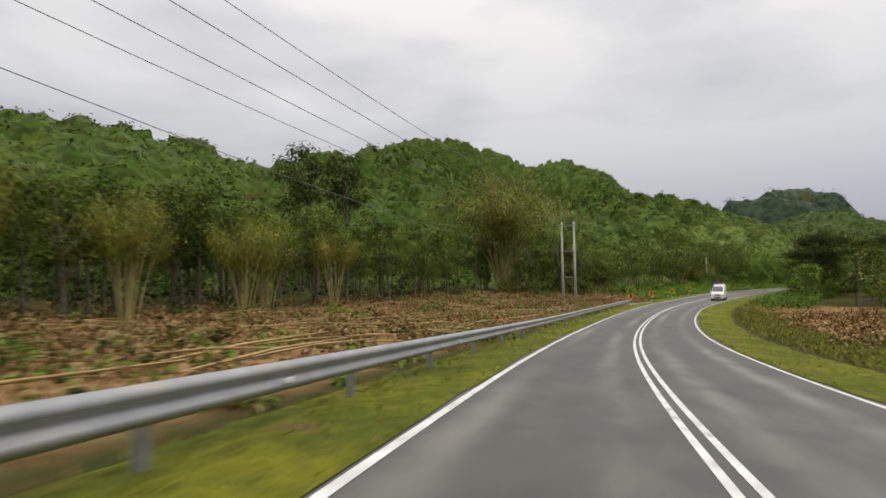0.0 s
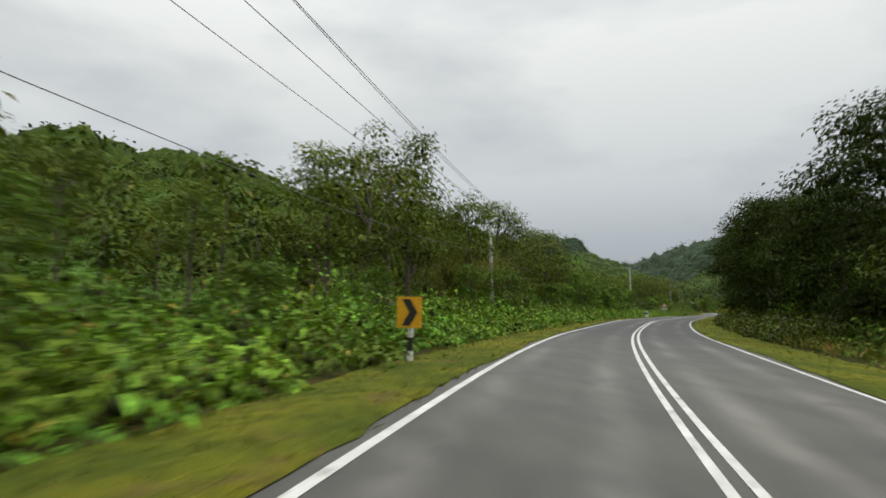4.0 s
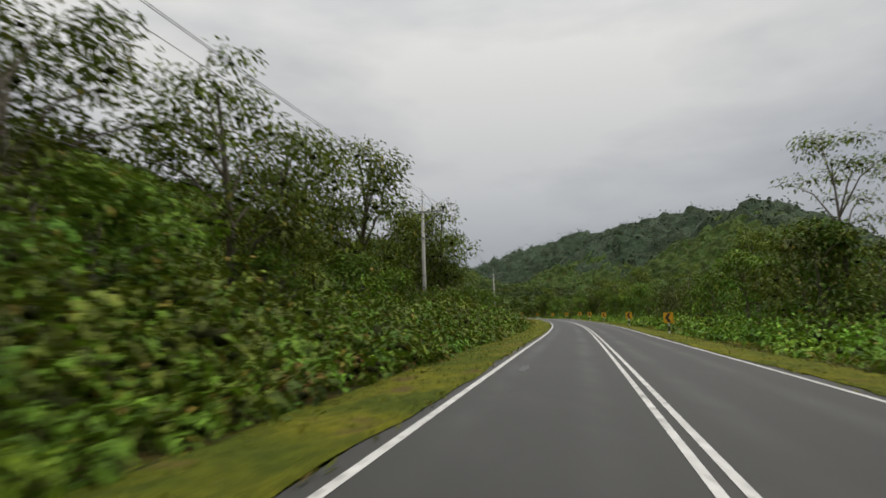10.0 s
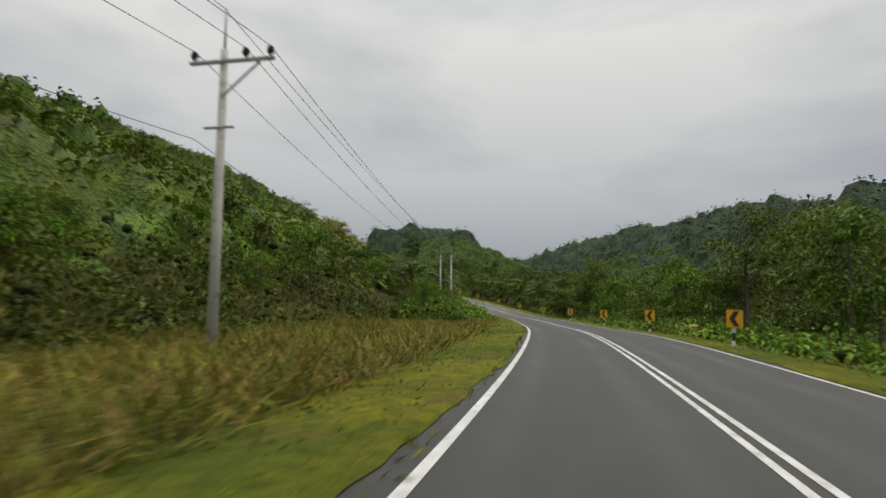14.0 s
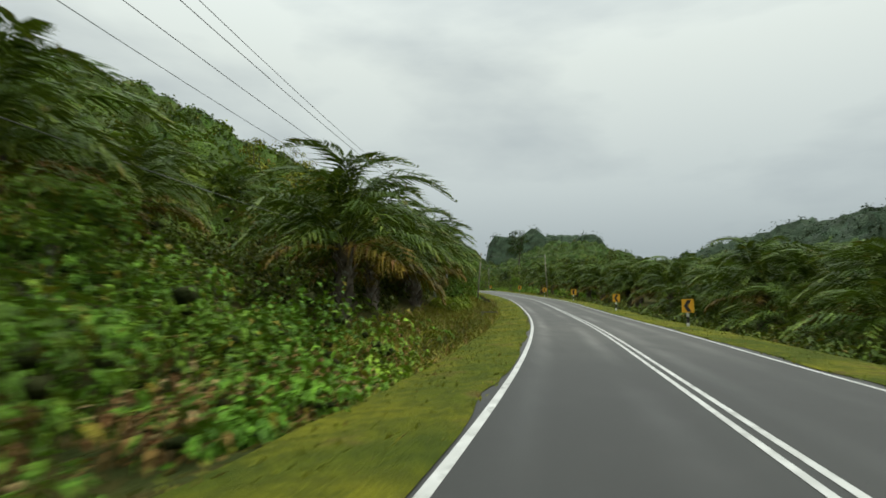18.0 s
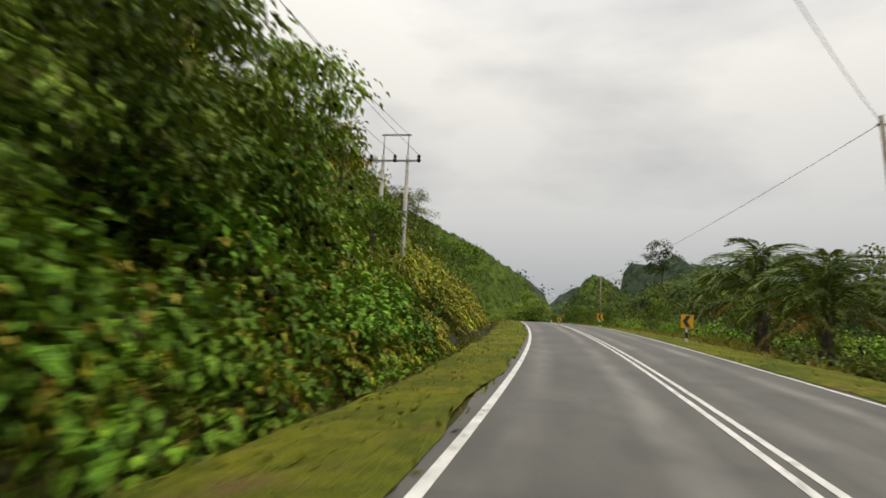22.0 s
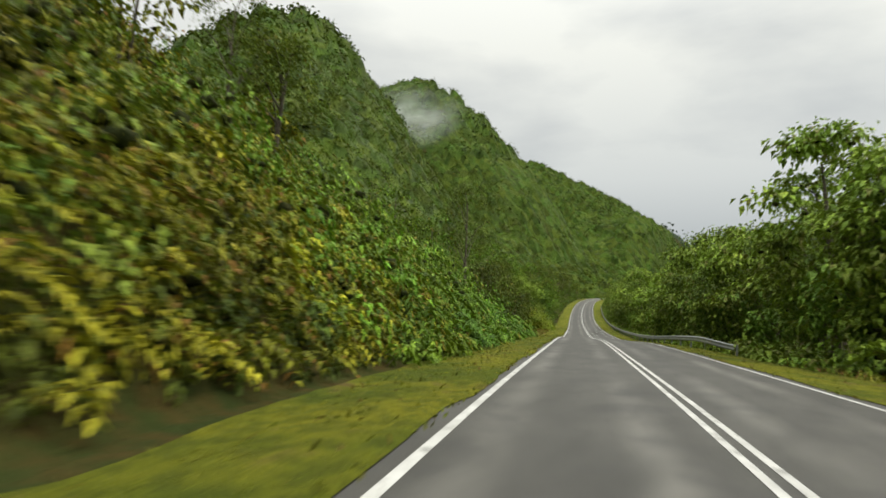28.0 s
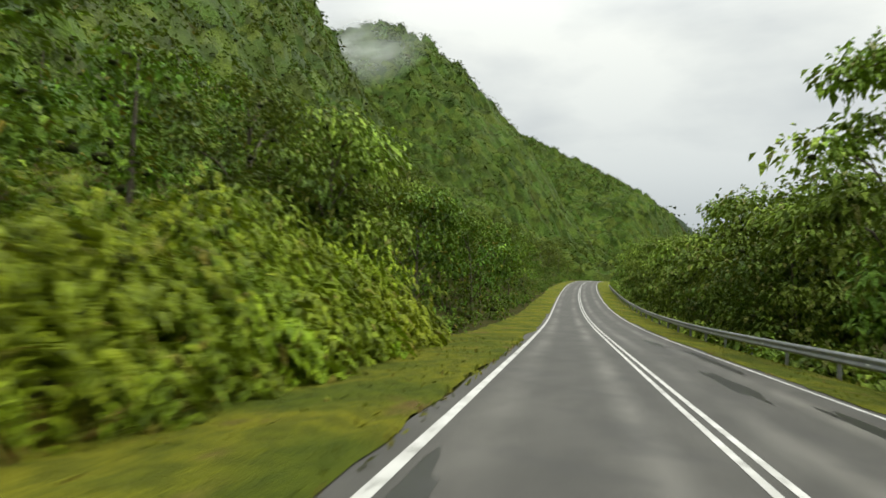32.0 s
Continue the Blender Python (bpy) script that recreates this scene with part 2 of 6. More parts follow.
def surface(name, a, b, rough=0.7, metal=0.0, coarse=1.2, fine=25.0, bump=0.2, spot=None, spec=0.5):
    """Two colours mixed by a coarse and a fine grain, with relief; spot: colour of sparse stains."""
    m, nt, p = nodes(name)
    col = mixed(nt, grain(nt, coarse), a, b)
    f = grain(nt, fine, 5)
    col = mixed(nt, f, col, mixed(nt, 0.5, col, tuple(0.6 * v for v in a)))
    if spot:
        col = mixed(nt, grain(nt, coarse * 2.3, 6, 0.58, 0.68), col, spot)
    nt.links.new(col, p.inputs["Base Color"])
    p.inputs["Roughness"].default_value, p.inputs["Metallic"].default_value = rough, metal
    p.inputs["Specular IOR Level"].default_value = spec
    if bump:
        bn = nt.nodes.new("ShaderNodeBump")
        bn.inputs["Strength"].default_value, bn.inputs["Distance"].default_value = bump, 0.02
        nt.links.new(f, bn.inputs["Height"])
        nt.links.new(bn.outputs[0], p.inputs["Normal"])
    return m


def foliage(name, dark, light, other=None, share=0.12, through=0.11, rough=0.48, patch=0.4, fine=8.0, vary=(0.2, 0.9), gloss=0.14):
    """Leaves: each leaf its own tone, larger patches of tone besides, some light passing through."""
    m, nt, p = nodes(name)
    geo = nt.nodes.new("ShaderNodeNewGeometry")
    obi = nt.nodes.new("ShaderNodeObjectInfo")
    rm = nt.nodes.new("ShaderNodeMapRange")
    rm.inputs["To Min"].default_value, rm.inputs["To Max"].default_value = vary
    nt.links.new(geo.outputs["Random Per Island"], rm.inputs["Value"])
    col = mixed(nt, rm.outputs[0], dark, light)
    col = mixed(nt, grain(nt, 0.33, 3, 0.36, 0.58), mixed(nt, 0.45, col, dark), col)
    # neighbouring plants differ in tone
    tc, vo, sp, mv = (nt.nodes.new(q) for q in ("ShaderNodeTexCoord", "ShaderNodeTexVoronoi", "ShaderNodeSeparateColor", "ShaderNodeMapRange"))
    vo.inputs["Scale"].default_value = patch
    nt.links.new(tc.outputs["Object"], vo.inputs["Vector"])
    nt.links.new(vo.outputs["Color"], sp.inputs[0])
    mv.inputs["To Min"].default_value, mv.inputs["To Max"].default_value = 0.62, 1.5
    nt.links.new(sp.outputs[0], mv.inputs["Value"])
    hv, mg = nt.nodes.new("ShaderNodeHueSaturation"), nt.nodes.new("ShaderNodeMapRange")
    mg.inputs["To Min"].default_value, mg.inputs["To Max"].default_value = 0.485, 0.525
    nt.links.new(sp.outputs[1], mg.inputs["Value"])
    nt.links.new(mg.outputs[0], hv.inputs["Hue"])
    nt.links.new(mv.outputs[0], hv.inputs["Value"])
    nt.links.new(col, hv.inputs["Color"])
    col = hv.outputs["Color"]
    hue = nt.nodes.new("ShaderNodeHueSaturation")
    mr = nt.nodes.new("ShaderNodeMapRange")
    mr.inputs["To Min"].default_value, mr.inputs["To Max"].default_value = 0.75, 1.3
    nt.links.new(obi.outputs["Random"], mr.inputs["Value"])
    nt.links.new(mr.outputs[0], hue.inputs["Value"])
    nt.links.new(col, hue.inputs["Color"])
    col = hue.outputs["Color"]
    if other:
        w = nt.nodes.new("ShaderNodeMath")
        w.operation = "FRACT"
        k = nt.nodes.new("ShaderNodeMath")
        k.operation, k.inputs[1].default_value = "MULTIPLY", 37.3
        nt.links.new(geo.outputs["Random Per Island"], k.inputs[0])
        nt.links.new(k.outputs[0], w.inputs[0])
        lt = nt.nodes.new("ShaderNodeMath")
        lt.operation, lt.inputs[1].default_value = "LESS_THAN", share
        nt.links.new(w.outputs[0], lt.inputs[0])
        col = mixed(nt, lt.outputs[0], col, other)
    # leaflets, veins and holes within each leaf
    fn = grain(nt, fine, 2, 0.4, 0.6)
    col = mixed(nt, fn, mixed(nt, 0.42, col, (0.006, 0.012, 0.002)), col)
    bn = nt.nodes.new("ShaderNodeBump")
    bn.inputs["Strength"].default_value, bn.inputs["Distance"].default_value = 0.9, 0.5 / fine
    nt.links.new(fn, bn.inputs["Height"])
    nt.links.new(bn.outputs[0], p.inputs["Normal"])
    nt.links.new(col, p.inputs["Base Color"])
    p.inputs["Roughness"].default_value = rough
    p.inputs["Specular IOR Level"].default_value = gloss
    tr, mx = nt.nodes.new("ShaderNodeBsdfTranslucent"), nt.nodes.new("ShaderNodeMixShader")
    nt.links.new(mixed(nt, 0.35, col, (0.24, 0.31, 0.02)), tr.inputs["Color"])
    mx.inputs[0].default_value = through
    nt.links.new(p.outputs[0], mx.inputs[1])
    nt.links.new(tr.outputs[0], mx.inputs[2])
    nt.links.new(mx.outputs[0], nt.nodes["Material Output"].inputs["Surface"])
    return m


def plain(name, c, rough=0.5, metal=0.0, emit=0.0):
    m, nt, p = nodes(name)
    f = grain(nt, 9.0, 4)
    nt.links.new(mixed(nt, f, c, tuple(0.82 * v for v in c)), p.inputs["Base Color"])
    p.inputs["Roughness"].default_value, p.inputs["Metallic"].default_value = rough, metal
    if emit:
        p.inputs["Emission Color"].default_value, p.inputs["Emission Strength"].default_value = (*c, 1), emit
    return m


def asphalt_material():
    m, nt, p = nodes("asphalt")
    col = mixed(nt, grain(nt, 0.25, 3), (0.072, 0.068, 0.060), (0.112, 0.106, 0.093))
    col = mixed(nt, grain(nt, 60.0, 3, 0.3, 0.7), col, (0.044, 0.042, 0.037))
    # wheel polish and oil drip lie along the lanes: the mesh carries the offset from the line
    at_ = nt.nodes.new("ShaderNodeAttribute")
    at_.attribute_name = "offset"
    tracks = None
    for c, wd in ((-2.45, 0.42), (-0.85, 0.42), (0.75, 0.42), (2.2, 0.42)):
        d = nt.nodes.new("ShaderNodeMath")
        d.operation, d.inputs[1].default_value = "ADD", -c
        nt.links.new(at_.outputs["Fac"], d.inputs[0])
        ab = nt.nodes.new("ShaderNodeMath")
        ab.operation = "ABSOLUTE"
        nt.links.new(d.outputs[0], ab.inputs[0])
        r = nt.nodes.new("ShaderNodeMapRange")
        r.interpolation_type = "SMOOTHSTEP"
        r.inputs["From Min"].default_value, r.inputs["From Max"].default_value = wd, 0.0
        nt.links.new(ab.outputs[0], r.inputs["Value"])
        if tracks is None:
            tracks = r.outputs[0]
        else:
            mx = nt.nodes.new("ShaderNodeMath")
            mx.operation = "MAXIMUM"
            nt.links.new(tracks, mx.inputs[0])
            nt.links.new(r.outputs[0], mx.inputs[1])
            tracks = mx.outputs[0]
    worn = nt.nodes.new("ShaderNodeMath")
    worn.operation = "MULTIPLY"
    nt.links.new(tracks, worn.inputs[0])
    nt.links.new(grain(nt, 0.6, 5, 0.3, 0.66, (1.0, 0.16, 1.0)), worn.inputs[1])
    col = mixed(nt, worn.outputs[0], col, (0.140, 0.133, 0.117))
    col = mixed(nt, grain(nt, 1.7, 6, 0.42, 0.66, (1.0, 0.35, 1.0)), col, mixed(nt, 0.5, col, (0.032, 0.030, 0.026)))
    rl, rk = nt.nodes.new("ShaderNodeAttribute"), nt.nodes.new("ShaderNodeMath")
    rl.attribute_name = "darker_stretch"
    rk.operation, rk.inputs[1].default_value = "MULTIPLY", 0.92
    nt.links.new(rl.outputs["Fac"], rk.inputs[0])
    col = mixed(nt, rk.outputs[0], col, (0.024, 0.0235, 0.022))
    damp = grain(nt, 0.9, 5, 0.56, 0.63, (1.0, 1.0, 1.0))
    dk = nt.nodes.new("ShaderNodeMath")
    dk.operation, dk.inputs[1].default_value = "MULTIPLY", 0.45
    nt.links.new(damp, dk.inputs[0])
    col = mixed(nt, dk.outputs[0], col, (0.040, 0.038, 0.036))
    nt.links.new(col, p.inputs["Base Color"])
    r = nt.nodes.new("ShaderNodeMapRange")
    r.inputs["To Min"].default_value, r.inputs["To Max"].default_value = 0.66, 0.54
    nt.links.new(worn.outputs[0], r.inputs["Value"])
    nt.links.new(r.outputs[0], p.inputs["Roughness"])
    bn = nt.nodes.new("ShaderNodeBump")
    bn.inputs["Strength"].default_value, bn.inputs["Distance"].default_value = 0.25, 0.006
    nt.links.new(grain(nt, 120.0, 3, 0.2, 0.8), bn.inputs["Height"])
    nt.links.new(bn.outputs[0], p.inputs["Normal"])
    return m


def ground_material():
    m, nt, p = nodes("soil_and_litter")
    col = mixed(nt, grain(nt, 0.15, 4), (0.026, 0.036, 0.010), (0.052, 0.060, 0.016))
    col = mixed(nt, grain(nt, 2.2, 6, 0.4, 0.65), col, (0.06, 0.045, 0.014))
    at_ = nt.nodes.new("ShaderNodeAttribute")
    at_.attribute_name = "cleared"
    col = mixed(nt, at_.outputs["Fac"], col, mixed(nt, grain(nt, 1.4, 6), (0.16, 0.085, 0.035), (0.27, 0.17, 0.08)))
    nt.links.new(col, p.inputs["Base Color"])
    p.inputs["Roughness"].default_value = 0.95
    p.inputs["Specular IOR Level"].default_value = 0.05
    bn = nt.nodes.new("ShaderNodeBump")
    bn.inputs["Strength"].default_value, bn.inputs["Distance"].default_value = 0.6, 0.08
    nt.links.new(grain(nt, 6.0, 6), bn.inputs["Height"])
    nt.links.new(bn.outputs[0], p.inputs["Normal"])
    return m


def turf_material():
    """Mown grass: olive and yellow patches, thin brown spots, fine blades."""
    m, nt, p = nodes("mown_turf")
    col = mixed(nt, grain(nt, 0.45, 4, 0.38, 0.62), (0.118, 0.150, 0.012), (0.262, 0.255, 0.018))
    col = mixed(nt, grain(nt, 3.4, 6, 0.45, 0.58), col, mixed(nt, 0.45, col, (0.046, 0.070, 0.008)))
    col = mixed(nt, grain(nt, 0.9, 6, 0.60, 0.70), col, (0.190, 0.135, 0.045))
    f = grain(nt, 34.0, 4, 0.36, 0.64)
    col = mixed(nt, f, mixed(nt, 0.5, col, (0.022, 0.034, 0.006)), col)
    nt.links.new(col, p.inputs["Base Color"])
    p.inputs["Roughness"].default_value, p.inputs["Specular IOR Level"].default_value = 0.9, 0.12
    bn = nt.nodes.new("ShaderNodeBump")
    bn.inputs["Strength"].default_value, bn.inputs["Distance"].default_value = 1.0, 0.03
    nt.links.new(f, bn.inputs["Height"])
    nt.links.new(bn.outputs[0], p.inputs["Normal"])
    return m


M_ASPHALT, M_GROUND = asphalt_material(), ground_material()
M_LINE = surface("road_paint", (0.66, 0.655, 0.63), (0.47, 0.465, 0.44), 0.6, coarse=2.5, fine=11, bump=0.1, spot=(0.22, 0.215, 0.20))
M_TURF = turf_material()
M_GRAVEL = surface("pale_gravel", (0.32, 0.32, 0.29), (0.22, 0.22, 0.18), 0.9, coarse=1.0, fine=40, bump=0.8)
M_GRASS = foliage("verge_grass", (0.10, 0.118, 0.010), (0.23, 0.225, 0.020), (0.25, 0.18, 0.05), 0.14, patch=1.1, fine=25)
M_TALL = foliage("tall_grass", (0.15, 0.165, 0.020), (0.37, 0.335, 0.05), (0.36, 0.20, 0.06), 0.20, patch=0.8, fine=20)
M_BRUSH = foliage("shrub_leaves", (0.043, 0.088, 0.0076), (0.275, 0.462, 0.040), (0.30, 0.25, 0.03), 0.04)
M_BRUSHD = foliage("dark_shrub_leaves", (0.0317, 0.0515, 0.0076), (0.2171, 0.2688, 0.0352), (0.24, 0.18, 0.03), 0.05)
M_FERN = foliage("fern_fronds", (0.115, 0.125, 0.010), (0.48, 0.455, 0.035), (0.28, 0.15, 0.03), 0.12)
M_FERNB = foliage("bright_fern_fronds", (0.13, 0.19, 0.008), (0.36, 0.43, 0.022), (0.24, 0.21, 0.03), 0.05)
M_TREE = foliage("tree_leaves", (0.0298, 0.0513, 0.0067), (0.2505, 0.3202, 0.0367), (0.25, 0.21, 0.03), 0.05)
M_TREED = foliage("dark_tree_leaves", (0.0105, 0.0210, 0.0050), (0.058, 0.088, 0.0160), (0.10, 0.12, 0.02), 0.05, gloss=0.04)
M_BIG = foliage("broad_leaves", (0.0546, 0.0978, 0.0116), (0.3788, 0.5132, 0.0672), (0.22, 0.23, 0.05), 0.10)
M_BAMBOO = foliage("bamboo_leaves", (0.085, 0.105, 0.012), (0.30, 0.30, 0.035), (0.36, 0.27, 0.03), 0.15)
M_PALM = foliage("palm_leaflets", (0.030, 0.062, 0.0067), (0.265, 0.365, 0.045), (0.20, 0.17, 0.03), 0.07, rough=0.42)
M_PALMY = foliage("yellowed_palm_leaflets", (0.17, 0.13, 0.015), (0.34, 0.23, 0.035), (0.22, 0.11, 0.04), 0.2)
M_DEAD = foliage("dead_leaves", (0.085, 0.040, 0.016), (0.40, 0.215, 0.080), (0.46, 0.33, 0.15), 0.22, through=0.1, rough=0.8)
M_STRAW = surface("dry_culms", (0.40, 0.29, 0.12), (0.28, 0.18, 0.07), 0.8, coarse=2, fine=20)
M_FAR = foliage("hill_forest_leaves", (0.032, 0.058, 0.010), (0.125, 0.175, 0.026), (0.18, 0.16, 0.03), 0.06, through=0.06, patch=0.17, fine=1.6, vary=(0.35, 0.7), gloss=0.03)
M_FARD = foliage("dull_hill_forest_leaves", (0.026, 0.046, 0.012), (0.098, 0.134, 0.030), (0.13, 0.12, 0.03), 0.06, through=0.06, patch=0.17, fine=1.6, vary=(0.35, 0.7), gloss=0.03)
# greyer, bluer leaf tones put distance haze into the ridge colour
M_HAZY_RIDGE = foliage("hazy_ridge_forest", (0.044, 0.068, 0.042), (0.078, 0.108, 0.062), (0.09, 0.11, 0.06), 0.04, through=0.06, patch=0.07, fine=0.5, vary=(0.35, 0.7), gloss=0.03)
M_SLOPE = foliage("slope_tree_leaves", (0.045, 0.085, 0.009), (0.25, 0.35, 0.034), (0.24, 0.21, 0.03), 0.06, patch=0.22, fine=4.0)
# dark tone paints the shade between leaves onto the lumps inside clumps
M_INNER_SHADE = surface("clump_inner_shade", (0.026, 0.036, 0.011), (0.046, 0.046, 0.018), 0.95, coarse=3.0, fine=12, bump=0.8, spec=0.05)
M_BARK = surface("bark", (0.16, 0.13, 0.095), (0.09, 0.075, 0.055), 0.9, coarse=3, fine=18, bump=0.7, spot=(0.22, 0.21, 0.17))
M_CULM = surface("bamboo_culms", (0.42, 0.36, 0.13), (0.27, 0.24, 0.09), 0.6, coarse=3, fine=12)
M_CONC = surface("weathered_concrete", (0.46, 0.45, 0.41), (0.36, 0.35, 0.31), 0.85, coarse=1.5, fine=22, bump=0.2, spot=(0.25, 0.25, 0.2))
M_WOODP = surface("weathered_timber", (0.30, 0.27, 0.22), (0.21, 0.18, 0.14), 0.85, coarse=3, fine=24)
M_STEEL = surface("galvanised_steel", (0.34, 0.35, 0.36), (0.24, 0.25, 0.26), 0.55, 0.45, coarse=2, fine=14, bump=0.08, spot=(0.33, 0.30, 0.27))
M_DARK = plain("black_porcelain", (0.02, 0.02, 0.022), 0.3)
M_WIRE = plain("wire", (0.10, 0.10, 0.105), 0.5)
M_YELLOW = surface("yellow_sign_sheeting", (0.80, 0.42, 0.02), (0.72, 0.36, 0.02), 0.4, coarse=4, fine=20, bump=0)
M_BLACK = plain("black_paint", (0.025, 0.02, 0.02), 0.5)
M_WHITE = surface("white_paint", (0.78, 0.78, 0.76), (0.66, 0.66, 0.62), 0.5, coarse=3, fine=16, bump=0.05, spot=(0.5, 0.48, 0.42))
M_RED = plain("red_paint", (0.62, 0.05, 0.03), 0.45)
M_BLUE = plain("blue_plate", (0.02, 0.08, 0.36), 0.4)
M_GREEN = plain("green_sheet", (0.01, 0.32, 0.16), 0.5)
M_HAY = surface("dry_straw", (0.42, 0.33, 0.10), (0.30, 0.22, 0.07), 0.95, coarse=3, fine=25, bump=0.9)


# ================= mesh helpers =================
rng = np.random.default_rng(7)


def mesh_of(name, V, F, mat, smooth_faces=False, inner=0):
    """A mesh from arrays: V of (n, 3), F of (m, 3) or (m, 4); inner: how many of the last faces are the dark shade
    lumps inside clumps.
    """
    me = bpy.data.meshes.new(name)
    V, F = np.asarray(V, np.float32), np.asarray(F, np.int32)
    k = F.shape[1]
    me.vertices.add(len(V))
    me.vertices.foreach_set("co", V.ravel())
    me.loops.add(F.size)
    me.loops.foreach_set("vertex_index", F.ravel())
    me.polygons.add(len(F))
    me.polygons.foreach_set("loop_start", np.arange(0, F.size, k, dtype=np.int32))
    if smooth_faces:
        me.polygons.foreach_set("use_smooth", np.ones(len(F), bool))
    me.materials.append(mat)
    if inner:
        me.materials.append(M_INNER_SHADE)
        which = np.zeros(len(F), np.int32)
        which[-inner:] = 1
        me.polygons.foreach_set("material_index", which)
    me.update(calc_edges=True)
    return me


def part(name, data, parent, label="", m=None):
    ob = new(name, data)
    ob.parent = parent
    if m is not None:
        ob.matrix_basis = m
    if label:
        ob["label"] = label
    return ob


def empty(name, label, category, group="", kind=""):
    return tagged(new(name), label, category, group, kind)


def bm_mesh(name, bm, mat, smooth_faces=False):
    me = bpy.data.meshes.new(name)
    bm.to_mesh(me)
    bm.free()
    for p in me.polygons:
        p.use_smooth = smooth_faces
    me.materials.append(mat)
    return me


def box_bm(sx, sy, sz, at_=(0, 0, 0), bevel=0.0, bm=None, m=None):
    bm = bm or bmesh.new()
    mm = (m or Matrix.Identity(4)) @ Matrix.Translation(at_) @ Matrix.Diagonal((sx, sy, sz, 1))
    r = bmesh.ops.create_cube(bm, size=1, matrix=mm)
    if bevel:
        es = list({e for v in r["verts"] for e in v.link_edges})
        bmesh.ops.bevel(bm, geom=es, offset=bevel, segments=2, affect="EDGES")
    return bm


def tube(points, radii, sides=6):
    """Arrays of a tapered tube through points."""
    P = np.asarray(points, float)
    R = np.broadcast_to(np.asarray(radii, float), (len(P),))
    T = np.gradient(P, axis=0)
    T /= np.linalg.norm(T, axis=1)[:, None] + 1e-9
    ref = np.where(np.abs(T[:, 2:3]) > 0.9, np.array([[1.0, 0, 0]]), np.array([[0, 0, 1.0]]))
    A = np.cross(T, ref)
    A /= np.linalg.norm(A, axis=1)[:, None] + 1e-9
    B = np.cross(T, A)
    th = np.arange(sides) * 2 * np.pi / sides
    V = P[:, None] + R[:, None, None] * (np.cos(th)[None, :, None] * A[:, None] + np.sin(th)[None, :, None] * B[:, None])
    n = len(P)
    i, j = np.meshgrid(np.arange(n - 1), np.arange(sides), indexing="ij")
    k = (j + 1) % sides
    F = np.stack([i * sides + j, i * sides + k, (i + 1) * sides + k, (i + 1) * sides + j], -1).reshape(-1, 4)
    return V.reshape(-1, 3), F


def joined(parts_):
    Vs, Fs, o = [], [], 0
    for V, F in parts_:
        Vs.append(V)
        Fs.append(F + o)
        o += len(V)
    return np.concatenate(Vs), np.concatenate(Fs)


def unit(v):
    return v / (np.linalg.norm(v, axis=-1, keepdims=True) + 1e-9)


def leaves(c, axis, L, Wd, droop=0.25, fold=0.15, r=rng):
    """A folded, drooping four-cornered leaf at each place c, pointing along axis."""
    n = len(c)
    axis = unit(axis)
    side = unit(np.cross(axis, np.array([0, 0, 1.0])) + r.normal(0, 0.25, (n, 3)))
    nor = np.cross(side, axis)
    L, Wd = np.broadcast_to(L, (n,))[:, None], np.broadcast_to(Wd, (n,))[:, None]
    tip = c + axis * L - np.array([0, 0, 1.0]) * L * droop
    mid = c + axis * L * 0.45 + nor * Wd * fold
    V = np.stack([c, mid + side * Wd * 0.5, tip, mid - side * Wd * 0.5], 1).reshape(-1, 3)
    return V, np.arange(4 * n).reshape(-1, 4)


def ball_dirs(n, r=rng, up=0.0):
    v = unit(r.normal(0, 1, (n, 3)))
    v[:, 2] = v[:, 2] + up
    return unit(v)


def shingle(d):
    """Leaves lie on the outside of a crown and hang down it."""
    return unit(d * d[:, 2:3] - np.array([0, 0, 1.0]) + np.array([0.02, 0.01, 0]))


CUBE = np.array([[x, y, z] for z in (-1, 1) for y in (-1, 1) for x in (-1, 1)], float) / math.sqrt(3)
CUBE_F = np.array([(0, 2, 3, 1), (4, 5, 7, 6), (0, 1, 5, 4), (2, 6, 7, 3), (0, 4, 6, 2), (1, 3, 7, 5)])


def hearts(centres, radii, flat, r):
    """The dense inside of each clump, where twigs and leaves close up: a rough lump, coloured dark as shade."""
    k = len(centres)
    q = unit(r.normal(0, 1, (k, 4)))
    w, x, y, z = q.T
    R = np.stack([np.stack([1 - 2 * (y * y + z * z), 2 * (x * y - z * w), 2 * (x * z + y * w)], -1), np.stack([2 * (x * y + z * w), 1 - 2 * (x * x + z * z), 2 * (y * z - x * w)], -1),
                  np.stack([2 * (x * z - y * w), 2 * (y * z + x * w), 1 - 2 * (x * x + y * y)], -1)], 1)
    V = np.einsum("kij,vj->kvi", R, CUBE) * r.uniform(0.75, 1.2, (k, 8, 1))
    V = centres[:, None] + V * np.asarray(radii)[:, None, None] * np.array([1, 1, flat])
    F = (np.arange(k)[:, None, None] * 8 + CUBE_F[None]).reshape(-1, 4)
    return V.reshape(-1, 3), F


